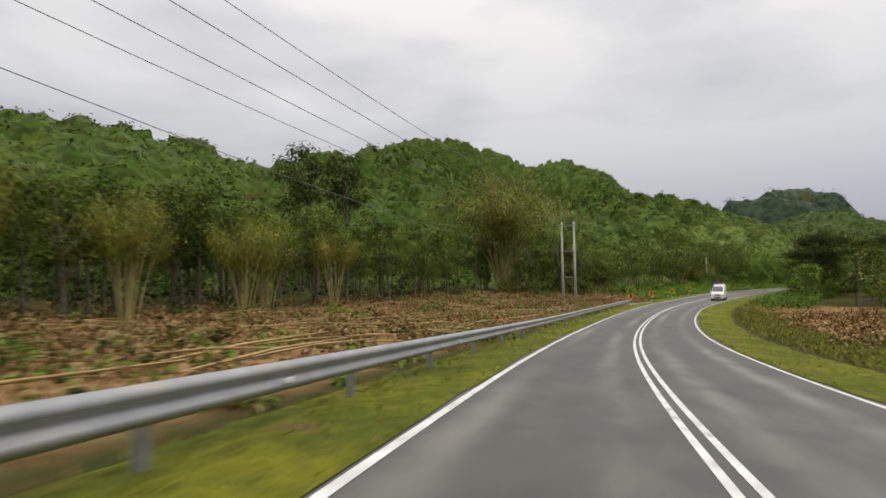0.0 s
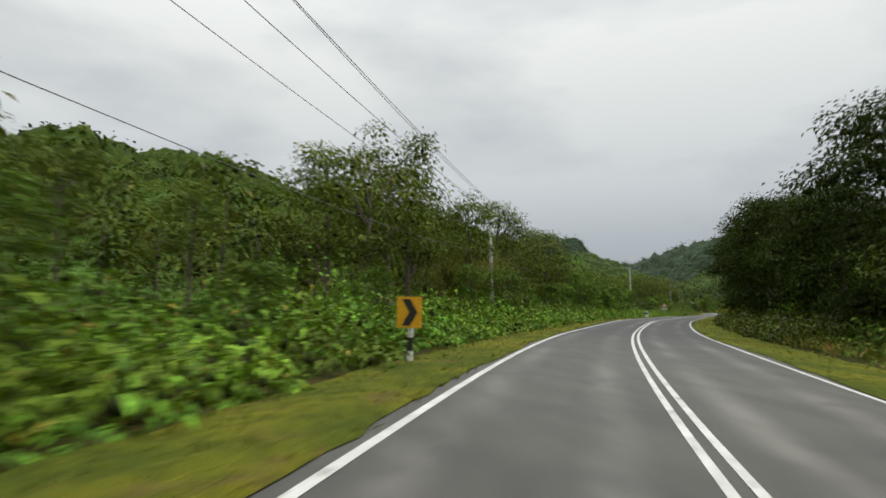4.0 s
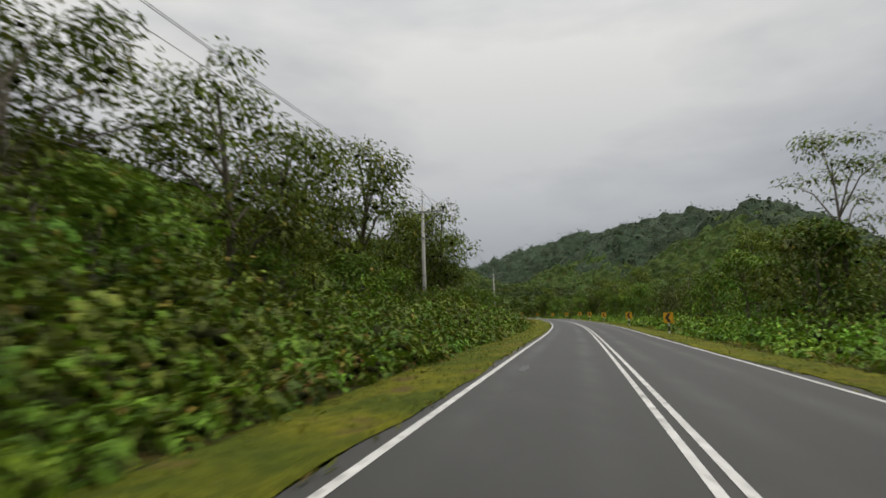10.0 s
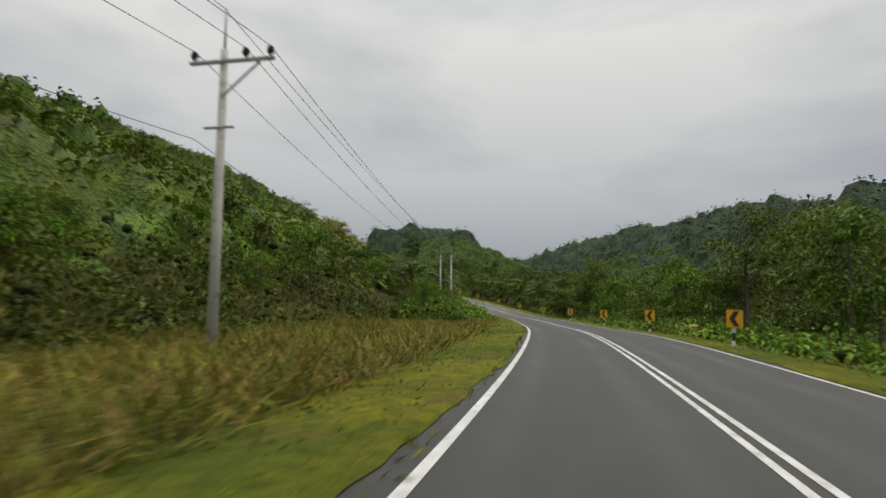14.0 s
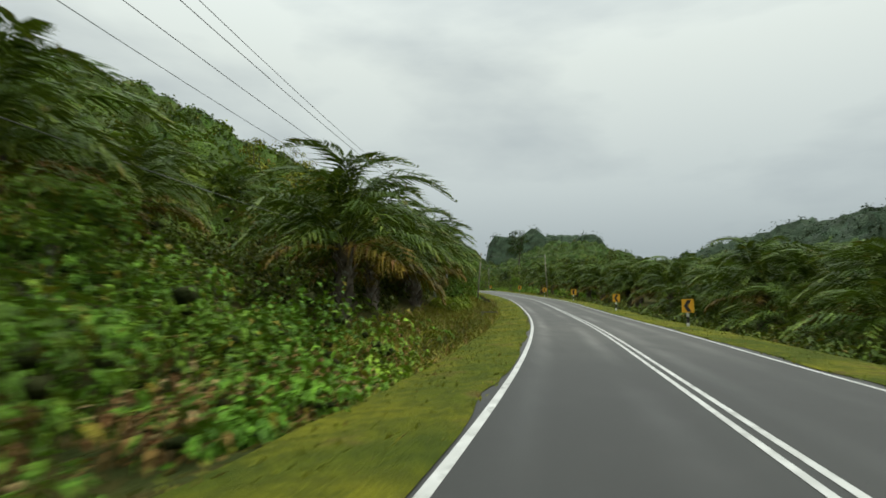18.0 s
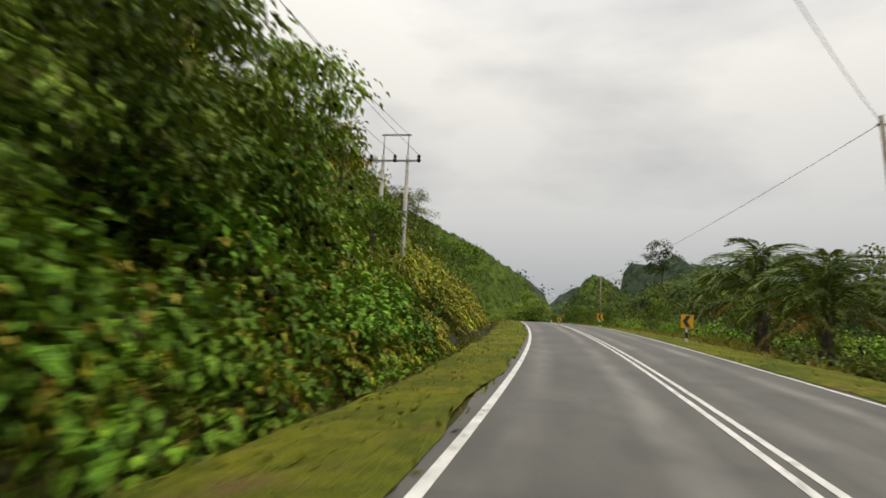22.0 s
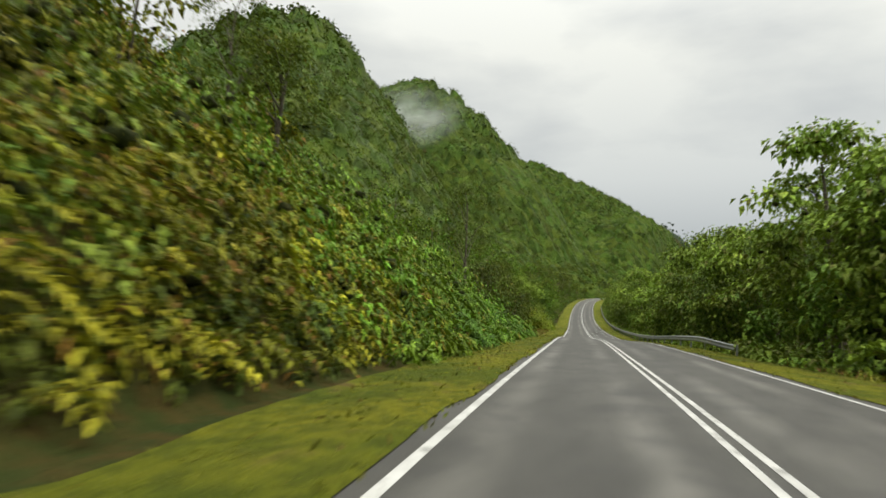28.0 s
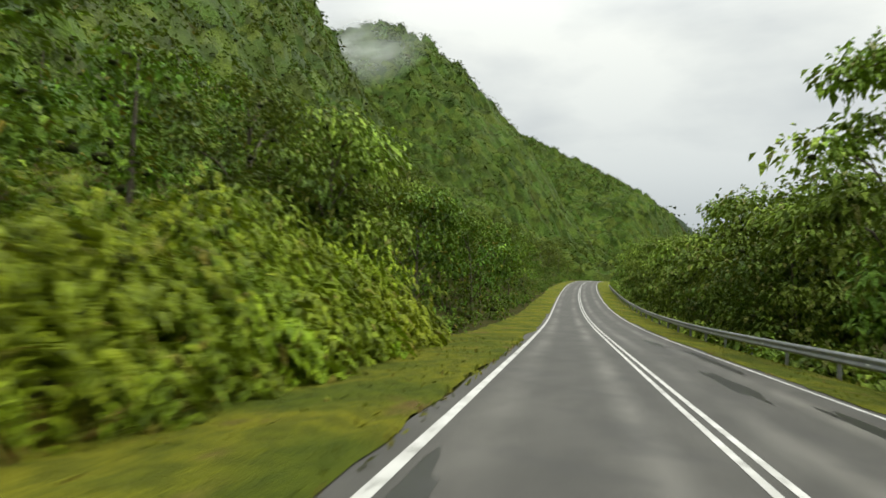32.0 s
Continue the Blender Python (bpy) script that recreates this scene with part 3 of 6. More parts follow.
def clumped(centres, radii, per, L, Wd, droop=0.3, flat=0.8, jitter=0.6, r=rng, inner=0.5, heart=0.2, outer=1.15):
    """Leaves on the skins of many small clumps, most of them on the upper side, round a dense dark lump."""
    centres, radii = np.asarray(centres, float), np.asarray(radii, float)
    k = len(centres)
    d = ball_dirs(k * per, r, 0.38)
    rad = np.repeat(radii, per) * r.uniform(inner, outer, k * per)
    c = np.repeat(centres, per, 0) + d * rad[:, None] * np.array([1, 1, flat])
    ax = 0.45 * shingle(d) + 0.75 * d * np.array([1, 1, 0.5]) + r.normal(0, jitter * 0.62, d.shape)
    s = r.uniform(0.6, 1.35, k * per)
    V, F = leaves(c, ax, L * s, Wd * s, droop, r=r)
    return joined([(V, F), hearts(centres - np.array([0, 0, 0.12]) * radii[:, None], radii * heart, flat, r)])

# ================= ground, road, lines =================
def sheet():
    cols = [0.0, 0.8, 1.6, 2.4, 2.8, 3.1, 3.4, 3.7, 4.1, 4.6, 5.1, 5.6, 6.0, 6.4, 6.9, 7.5, 8.2, 9.0, 10, 11.2, 12.6, 14.5, 17, 20, 23.5, 27, 31, 36, 42, 49, 57, 66, 77, 90, 106, 125, 148, 175, 210, 250, 300, 360, 440, 540, 680, 860, 1100, 1500, 2200, 3200]
    l = np.array([-c for c in cols[:0:-1]] + cols)
    s = np.concatenate([[-2500, -1700, -1100, -700, -450, -300, -200, -140, -100], np.arange(-75, 820, 2.5), np.arange(820, 1100, 8), np.arange(1100, 1700, 25), [1750, 1850, 2000, 2200, 2400, 2600, 2800, 3100, 3600, 4200]])
    S, Lc = np.meshgrid(s, l, indexing="ij")
    X, Y = plan(S, Lc)
    Z = height(S, Lc)
    n, k = S.shape
    i, j = np.meshgrid(np.arange(n - 1), np.arange(k - 1), indexing="ij")
    F = np.stack([i * k + j, i * k + j + 1, (i + 1) * k + j + 1, (i + 1) * k + j], -1).reshape(-1, 4)
    me = mesh_of("ground", np.stack([X, Y, Z], -1).reshape(-1, 3), F, M_GROUND, True)
    a = me.attributes.new("cleared", "FLOAT", "POINT")
    cl = smooth(-Lc, 5.5, 7.0) * (1 - smooth(-Lc, 24, 32)) * smooth(S, -70, -60) * (1 - smooth(S, 64, 70))
    cr_ = smooth(Lc, 8.0, 9.5) * (1 - smooth(Lc, 22, 28)) * smooth(S, 18, 26) * (1 - smooth(S, 62, 75))
    a.data.foreach_set("value", np.maximum(cl, cr_).astype(np.float32).ravel())
    return tagged(new("ground", me), "valley ground with dark soil, leaf litter and cleared brown patches", "ground", kind="structure")


sheet()


def strip(name, s, la, lb, up, mat, cols=2, offset=False, ragged=0.0, seed=1):
    """A ribbon along the road between two offsets, following its crossfall."""
    r = np.random.default_rng(seed)
    s = np.asarray(s, float)
    t = np.linspace(0, 1, cols)
    A, B = np.broadcast_to(la, s.shape).astype(float), np.broadcast_to(lb, s.shape).astype(float)
    if ragged:
        A = A + np.convolve(r.normal(0, ragged, len(s) + 2), [0.25, 0.5, 0.25], "valid")
    Lc = A[:, None] * (1 - t) + B[:, None] * t
    S = np.broadcast_to(s[:, None], Lc.shape)
    X, Y = plan(S, Lc)
    Z = line(S)[2] + np.interp(np.clip(S, SG[0], SG[-1]), SG, RB) * np.clip(Lc, -WL - 1.5, WR + 1.5) + up
    n, k = S.shape
    i, j = np.meshgrid(np.arange(n - 1), np.arange(k - 1), indexing="ij")
    F = np.stack([i * k + j, i * k + j + 1, (i + 1) * k + j + 1, (i + 1) * k + j], -1).reshape(-1, 4)
    me = mesh_of(name, np.stack([X, Y, Z], -1).reshape(-1, 3), F, mat, True)
    if offset:
        a = me.attributes.new("offset", "FLOAT", "POINT")
        a.data.foreach_set("value", Lc.astype(np.float32).ravel())
        # a long stretch with a darker tone
        a = me.attributes.new("darker_stretch", "FLOAT", "POINT")
        a.data.foreach_set("value", (smooth(S, 85, 105) * (1 - smooth(S, 390, 410))).astype(np.float32).ravel())
    return me


S_ROAD = np.concatenate([np.arange(-70, 860, 0.8), np.arange(860, 1050, 4)])
tagged(new("road", strip("road", S_ROAD, -WL - 0.34, WR + 0.34, 0.012, M_ASPHALT, 9, True, 0.07, 3)), "grey worn asphalt two-lane road, damp in patches", "road", kind="structure")
for nm, a, b, sd in (("edge_line", -WL - 0.058, -WL + 0.058, 5), ("edge_line", WR - 0.05, WR + 0.05, 6), ("double_line", -0.155, -0.06, 7), ("double_line", 0.06, 0.155, 8)):
    tagged(new(nm, strip(nm, S_ROAD, a, b, 0.018, M_LINE)), "worn white painted line on the asphalt", "road marking", kind="structure")


WIDE_S = [-100, 60, 200, 300, 330, 375, 450, 500, 610, 640, 900]
WIDE_L = [5.0, 5.2, 5.2, 5.4, 6.0, 5.2, 4.9, 5.0, 5.5, 5.9, 5.4]
WIDE_R = [6.2, 5.8, 5.0, 5.2, 5.6, 6.0, 6.5, 8.0, 8.6, 6.6, 6.2]


def verge(side, lo, seed):
    """The mown strip beside the road: hummocky turf that creeps over the asphalt's edge, ragged on both sides."""
    s = np.arange(-70, 900, 0.6)
    r = np.random.default_rng(seed)
    t = np.array([0, 0.03, 0.08, 0.16, 0.26, 0.38, 0.5, 0.63, 0.76, 0.88, 1.0])
    w = np.convolve(r.normal(0, 0.25, len(s) + 28), np.ones(29) / 29, "valid") * 2.6 + np.interp(s, WIDE_S, WIDE_R if side > 0 else WIDE_L)
    e = lo + np.convolve(r.normal(0, 0.16, len(s) + 4), np.ones(5) / 5, "valid") + 0.10 * np.convolve(r.normal(0, 1, len(s) + 40), np.ones(41) / 41, "valid") * 3
    e = np.clip(e, lo - 0.10, lo + 0.22)
    Lc = side * (e[:, None] + (w - e)[:, None] * t)
    S = np.broadcast_to(s[:, None], Lc.shape)
    up = np.interp(t, [0, 0.03, 0.2, 1], [0.026, 0.045, 0.07, 0.05]) + r.normal(0, 0.014, S.shape) * (t > 0.01)
    P = at(S, Lc, 0.0)
    road_z = line(S)[2] + np.interp(np.clip(S, SG[0], SG[-1]), SG, RB) * np.clip(Lc, -WL - 1.5, WR + 1.5)
    P[..., 2] = np.where(np.abs(Lc) < (WL if side < 0 else WR) + 0.55, np.maximum(P[..., 2], road_z), P[..., 2]) + up
    n, k = S.shape
    i, j = np.meshgrid(np.arange(n - 1), np.arange(k - 1), indexing="ij")
    F = np.stack([i * k + j, i * k + j + 1, (i + 1) * k + j + 1, (i + 1) * k + j], -1).reshape(-1, 4)
    if side < 0:
        F = F[:, ::-1]
    return tagged(new("grass_verge", mesh_of("grass_verge", P.reshape(-1, 3), F, M_TURF, True)), "mown yellow-green grass verge creeping over the asphalt edge", "verge", kind="structure")


verge(-1, WL + 0.20, 11)
verge(1, WR + 0.20, 12)


def ditch_bed(s0, s1):
    """Near-black strip along the bottom of the roadside ditch."""
    ditch_dark = surface("near_black_ditch", (0.012, 0.011, 0.009), (0.026, 0.022, 0.016), 0.85, coarse=1.6, fine=14, bump=0.6, spot=(0.045, 0.036, 0.02), spec=0.12)
    s = np.arange(s0, s1, 0.7)
    t = np.linspace(0, 1, 8)
    r = np.random.default_rng(61)
    Lc = -WL - 2.25 - 1.05 * t[None] + r.normal(0, 0.03, (len(s), 8))
    S = np.broadcast_to(s[:, None], Lc.shape)
    P = at(S, Lc, 0.045) + np.stack([0 * S, 0 * S, r.normal(0, 0.012, S.shape)], -1)
    i, j = np.meshgrid(np.arange(len(s) - 1), np.arange(7), indexing="ij")
    F = np.stack([i * 8 + j + 1, i * 8 + j, (i + 1) * 8 + j, (i + 1) * 8 + j + 1], -1).reshape(-1, 4)
    tagged(new("ditch", mesh_of("ditch", P.reshape(-1, 3), F[:, ::-1], ditch_dark, True)), "near-black roadside ditch between the verge and the bank", "ditch", kind="structure")


ditch_bed(402, 578)

# ================= plants =================
def tree_parts(h, spread, leaf, wide, clumps, per, mat, trunk, seed, low=0.35, flat=0.7, bark=M_BARK, droop=0.3, crown_r=(0.16, 0.26), heart=0.16):
    """Trunk, limbs and crown of a broadleaf tree, as meshes."""
    r = np.random.default_rng(seed)
    z = r.uniform(low, 0.97, clumps) ** 0.9
    env = np.sin(np.clip((z - low) / (1 - low), 0.03, 1) * np.pi * 0.86 + 0.25) ** 0.7
    th = r.uniform(0, 2 * np.pi, clumps)
    rad = spread * env * np.sqrt(r.uniform(0.12, 1, clumps))
    C = np.stack([rad * np.cos(th), rad * np.sin(th), z * h], 1)
    cr_ = r.uniform(*crown_r, clumps) * spread * 1.6
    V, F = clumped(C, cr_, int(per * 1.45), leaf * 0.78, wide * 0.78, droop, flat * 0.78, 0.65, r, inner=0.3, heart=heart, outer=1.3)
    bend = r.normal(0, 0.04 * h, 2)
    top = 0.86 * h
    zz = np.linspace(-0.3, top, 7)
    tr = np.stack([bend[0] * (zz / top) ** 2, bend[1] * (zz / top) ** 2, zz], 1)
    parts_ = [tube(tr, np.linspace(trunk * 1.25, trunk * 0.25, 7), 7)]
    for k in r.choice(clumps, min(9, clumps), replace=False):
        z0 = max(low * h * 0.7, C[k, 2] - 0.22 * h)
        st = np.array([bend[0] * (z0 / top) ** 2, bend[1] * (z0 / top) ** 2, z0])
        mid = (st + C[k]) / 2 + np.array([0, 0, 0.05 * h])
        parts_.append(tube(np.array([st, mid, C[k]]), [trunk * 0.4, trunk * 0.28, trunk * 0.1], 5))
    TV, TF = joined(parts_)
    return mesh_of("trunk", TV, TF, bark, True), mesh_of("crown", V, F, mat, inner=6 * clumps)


def tree(label, *a, **k):
    tm, cm = tree_parts(*a, **k)
    e = empty("tree", label, "tree", "roadside trees")
    part("trunk", tm, e)
    part("crown", cm, e)
    return e


def bamboo(label, h, culms, seed, mat=M_BAMBOO, lean=(0.05, 0.55), bare=0.42):
    """Culms fanning straight out of one stool and arching over at the top, each with feathery sprays above its bare foot."""
    r = np.random.default_rng(seed)
    tubes, c, ax = [], [], []
    for _ in range(culms):
        th, k = r.uniform(0, 2 * np.pi), r.uniform(*lean)
        d = np.array([np.cos(th), np.sin(th), 0])
        hh = h * r.uniform(0.72, 1.05)
        t = np.linspace(0, 1, 9)[:, None]
        P = d * r.uniform(0.05, 0.6) + d * k * hh * (0.62 * t + 0.5 * t ** 2.6) + np.array([0, 0, 1.0]) * hh * (t - 0.55 * k * t ** 3.2)
        tubes.append(tube(P, np.linspace(0.055, 0.012, 9), 5))
        n = 420
        u = bare + (1 - bare) * r.uniform(0, 1, n) ** 0.8
        Q = np.stack([np.interp(u, t[:, 0], P[:, i]) for i in range(3)], 1) + r.normal(0, 0.05 * h, (n, 3)) * (0.25 + 0.8 * u)[:, None] * np.array([1, 1, 0.6])
        c.append(Q)
        ax.append(r.normal(0, 0.8, (n, 3)) + d * 0.7 - np.array([0, 0, 0.6]))
    V, F = leaves(np.concatenate(c), np.concatenate(ax), 0.024 * h, 0.007 * h, 0.5, r=r)
    e = empty("bamboo_clump", label, "bamboo", "bamboo clumps")
    for TV, TF in tubes:
        part("culm", mesh_of("culm", TV, TF, M_CULM, True), e)
    part("crown", mesh_of("crown", V, F, mat), e)
    return e


def frond_mesh(name, length, rise, mat, pairs, leaflet, seed):
    """One palm frond from the origin along +x: a curved rib with two rows of leaflets."""
    r = np.random.default_rng(seed)
    t = np.linspace(0, 1, 9)
    rib = np.stack([length * (t - 0.18 * t ** 3), 0 * t, length * (rise * t - (rise + 0.22) * t ** 2.3)], 1)
    u = np.repeat(np.linspace(0.14, 0.99, pairs), 2)
    side = np.tile([1.0, -1.0], pairs)
    base = np.stack([np.interp(u, t, rib[:, i]) for i in range(3)], 1)
    grow = np.sin(np.clip(u * 1.05, 0, 1) * np.pi) ** 0.55 * 0.9 + 0.15
    ax = np.stack([0.55 + 0.25 * u + r.normal(0, 0.08, 2 * pairs), side * (0.95 - 0.2 * u), 0.28 - 0.5 * u + r.normal(0, 0.16, 2 * pairs)], 1)
    V1, F1 = leaves(base, ax, leaflet * grow, 0.055 + 0.03 * leaflet, 0.45, 0.1, r)
    V2, F2 = tube(rib, np.linspace(0.045, 0.008, 9), 4)
    V, F = joined([(V1, F1), (V2, F2)])
    return mesh_of(name, V, F, mat)


FRONDS = [frond_mesh("frond", 4.2, 0.95, M_PALM, 42, 0.85, 1), frond_mesh("frond", 4.4, 0.62, M_PALM, 42, 0.9, 2), frond_mesh("frond", 4.3, 0.30, M_PALM, 40, 0.9, 3)]
FROND_DRY = frond_mesh("frond", 4.0, 0.12, M_PALMY, 36, 0.85, 4)


def palm_trunk(h, seed):
    r = np.random.default_rng(seed)
    z = np.linspace(-0.3, h, 9)
    parts_ = [tube(np.stack([0 * z, 0 * z, z], 1), 0.26 + 0.04 * np.cos(z * 5), 10)]
    for _ in range(int(26 * h)):
        a, zz = r.uniform(0, 2 * np.pi), r.uniform(0.1, h)
        d = np.array([np.cos(a), np.sin(a), 0])
        parts_.append(tube(np.array([d * 0.22 + [0, 0, zz], d * 0.40 + [0, 0, zz + 0.22]]), [0.06, 0.035], 4))
    V, F = joined(parts_)
    return mesh_of("trunk", V, F, M_BARK)


def oil_palm(label, h, fronds, seed, dry=4):
    r = np.random.default_rng(seed)
    e = empty("oil_palm", label, "palm", "oil palms")
    part("trunk", palm_trunk(h, seed), e, "rough trunk clad in old frond stubs")
    for i in range(fronds):
        u = i / fronds
        me = FROND_DRY if i >= fronds - dry else FRONDS[0 if u < 0.34 else 1 if u < 0.68 else 2]
        tilt = -54 + 66 * u + r.uniform(-8, 8)
        m = Matrix.Translation((0, 0, h + 0.1 - 0.35 * u)) @ Matrix.Rotation(i * 2.39996 + r.uniform(-0.15, 0.15), 4, "Z") @ Matrix.Rotation(radians(tilt), 4, "Y") @ Matrix.Rotation(r.uniform(-0.4, 0.4), 4, "X")
        s = r.uniform(0.85, 1.1)
        part("frond", me, e, "yellowed drooping frond" if me is FROND_DRY else "", m @ Matrix.Diagonal((s, s, s, 1)))
    return e


STOCK = {
    "jungle": [lambda: tree("dark green jungle tree with a dense rounded crown", 9.0, 2.9, 0.29, 0.15, 36, 74, M_TREE, 0.17, 21),
               lambda: tree("tall jungle tree with layered dark green foliage", 11.0, 3.2, 0.30, 0.16, 40, 72, M_TREE, 0.2, 22),
               lambda: tree("slender jungle tree with pale trunk and high crown", 10.0, 2.1, 0.27, 0.14, 30, 66, M_TREE, 0.13, 23, low=0.5)],
    "dark": [lambda: tree("large dark green roadside tree with heavy overhanging crown", 13.0, 4.6, 0.31, 0.17, 104, 120, M_TREED, 0.3, 31, low=0.12, flat=0.75, heart=0.24),
             lambda: tree("dense dark roadside tree with foliage down to the ground", 10.5, 4.2, 0.30, 0.17, 96, 116, M_TREED, 0.26, 32, low=0.1, heart=0.24)],
    "small": [lambda: tree("small bright green tree with loose foliage", 5.5, 2.0, 0.28, 0.16, 26, 64, M_BRUSH, 0.09, 41, low=0.2),
              lambda: tree("young tree with open light green crown", 6.5, 1.9, 0.28, 0.16, 22, 60, M_BRUSH, 0.08, 42, low=0.4),
              lambda: tree("low spreading tree with dark green leaves", 5.0, 2.4, 0.30, 0.15, 24, 54, M_BRUSHD, 0.1, 43, low=0.15)],
    "bigleaf": [lambda: tree("broad-leaved tree with large pale green leaves beside the road", 8.0, 3.2, 0.31, 0.22, 44, 84, M_BIG, 0.14, 51, low=0.12, droop=0.5),
                lambda: tree("tall broad-leaved tree with big drooping leaves", 9.5, 2.7, 0.31, 0.22, 42, 80, M_BIG, 0.14, 52, low=0.2, droop=0.5),
                lambda: tree("bushy broad-leaved tree with foliage to the ground", 6.0, 2.8, 0.30, 0.21, 38, 78, M_BIG, 0.12, 53, low=0.06, droop=0.5)],
    "wispy": [lambda: tree("thin tree with sparse feathery crown and bare upper branches", 9.0, 2.1, 0.19, 0.09, 34, 44, M_TREE, 0.1, 61, low=0.45, crown_r=(0.12, 0.2))],
    "emergent": [lambda: tree("tall slim forest tree standing above its neighbours", 15.0, 2.6, 0.45, 0.24, 26, 50, M_TREED, 0.2, 71, low=0.5, flat=0.9)],
    "bamboo": [lambda: bamboo("tall bamboo clump fanning out with arching yellow-green foliage", 10.5, 34, 81), lambda: bamboo("leaning bamboo clump with bare dry lower culms", 8.0, 14, 82, lean=(0.1, 0.3), bare=0.62)],
    "palm": [lambda: oil_palm("mature oil palm with arching dark green fronds", 2.6, 30, 91), lambda: oil_palm("short oil palm with fronds close to the ground", 1.0, 26, 92, 2)],
}
MADE = {}


def plant(kind, s, l, size, r, variant=None, up=-0.12, turn=None):
    k = int(r.integers(len(STOCK[kind]))) if variant is None else variant
    m = place(s, l, float(r.uniform(0, 360)) if turn is None else turn, up)
    sc = Matrix.Diagonal((size * float(r.uniform(0.9, 1.12)), size * float(r.uniform(0.9, 1.12)), size, 1))
    if (kind, k) not in MADE:
        MADE[kind, k] = STOCK[kind][k]()
        MADE[kind, k].matrix_basis = m @ sc
        return MADE[kind, k]
    ob = copy_thing(MADE[kind, k], m)
    ob.matrix_basis = m @ sc
    return ob


def grove(kind, s0, s1, l0, l1, count, lo, hi, seed, variant=None):
    """Plants scattered evenly, each in its own cell of the strip."""
    r = np.random.default_rng(seed)
    for i in range(count):
        plant(kind, s0 + (s1 - s0) * (i + r.uniform(0.1, 0.9)) / count, r.uniform(l0, l1), r.uniform(lo, hi), r, variant)


# --- left side: the trees that stand out ---
grove("jungle", -44, 6, -33, -27, 10, 0.58, 0.72, 102)
grove("jungle", 6, 50, -34, -28, 11, 0.72, 0.92, 101)
grove("jungle", 50, 74, -38, -32, 5, 0.9, 1.1, 99)
plant("emergent", 52.0, -60.5, 1.69, np.random.default_rng(41))
plant("emergent", 57.0, -56.2, 1.63, np.random.default_rng(42))
grove("bamboo", -16, 24, -27.5, -25, 6, 0.85, 1.0, 103, 1)
plant("bamboo", 64.5, -29.5, 2.05, np.random.default_rng(5), 0)
for s, l, k in ((62.0, -18.5, 1.0), (65.5, -17.0, 0.9), (69.0, -15.5, 0.78), (59.0, -22.0, 0.95)):
    plant("jungle", s, l, k, np.random.default_rng(int(s)), 1)
grove("jungle", 68, 92, -18, -14.5, 6, 0.55, 0.68, 104)
grove("jungle", 92, 142, -16, -11, 11, 0.92, 1.15, 98)
grove("bamboo", 100, 140, -13, -11, 3, 0.6, 0.7, 106, 0)
grove("small", 140, 166, -13.5, -11, 6, 1.0, 1.3, 105, 0)
grove("small", 146, 172, -11, -8.6, 6, 0.75, 0.95, 97, 0)
grove("small", 67, 96, -9.8, -8.4, 6, 0.36, 0.52, 107)
grove("small", 98, 146, -9.5, -8, 8, 0.5, 0.8, 95)
plant("small", 178.0, -11.5, 1.2, np.random.default_rng(6), 0)
plant("small", 181.0, -12.5, 1.3, np.random.default_rng(7), 2)
plant("palm", 199.0, -9.8, 0.95, np.random.default_rng(27), 1)
grove("small", 150.8, 204.2, -20, -10, 12, 0.75, 1.1, 108, 0)
grove("jungle", 186.0, 222.3, -24, -15, 5, 0.7, 0.9, 109)
grove("jungle", 211.0, 271.6, -17, -11, 12, 0.85, 1.05, 110)
grove("small", 201.9, 276.0, -11, -8, 14, 0.55, 0.85, 111)
grove("wispy", 276.0, 310.1, -20, -14, 4, 0.75, 1.0, 113)
grove("small", 280.4, 375.1, -26, -15, 18, 0.55, 0.9, 114)
grove("small", 342.9, 393.2, -14, -8.5, 10, 0.45, 0.7, 115)
grove("palm", 406, 457, -13.0, -10.8, 8, 1.2, 1.4, 116, 0)
grove("palm", 383.1, 455.5, -24, -14.5, 14, 0.95, 1.2, 117, 0)
grove("palm", 400, 462, -40, -25, 12, 0.95, 1.2, 94, 0)
grove("palm", 445, 462, -13.5, -11.6, 3, 1.1, 1.3, 93, 0)
grove("bigleaf", 465, 479, -10.8, -9.4, 4, 0.7, 0.85, 118)
plant("bigleaf", 466, -8.4, 0.72, np.random.default_rng(77), 2)
grove("small", 479.9, 598.1, -13, -8.5, 14, 0.4, 0.65, 119)
grove("wispy", 496.4, 566.6, -22, -12, 5, 0.7, 1.0, 121)
plant("small", 531.5, -9.0, 1.1, np.random.default_rng(71), 1)
grove("jungle", 504.7, 617.2, -24, -14, 8, 0.55, 0.8, 120)
grove("small", 633.9, 650.5, -10.5, -7.6, 5, 0.8, 1.1, 122, 2)
plant("palm", 690.1, -11.3, 1.0, np.random.default_rng(8), 0)
plant("bigleaf", 690, -10.0, 0.95, np.random.default_rng(31), 0)
plant("small", 698, -9.0, 1.2, np.random.default_rng(32), 0)
grove("small", 702, 770, -12, -7.4, 10, 0.9, 1.3, 123)
plant("wispy", 630, -10.0, 1.1, np.random.default_rng(33))
grove("jungle", 683.1, 791.1, -24, -11, 10, 0.6, 0.95, 124)
grove("jungle", 560, 760, -46, -18, 11, 0.7, 1.0, 125)
grove("bigleaf", 640, 760, -26, -13, 7, 0.7, 1.0, 126)
plant("wispy", 608, -16.0, 0.9, np.random.default_rng(44))
# --- right side ---
grove("small", 34.1, 95.7, 20, 30, 8, 0.7, 1.1, 201)
plant("wispy", 55.6, 18.0, 0.95, np.random.default_rng(9))
grove("small", 86.2, 124.3, 9.5, 15, 9, 0.8, 1.15, 202)
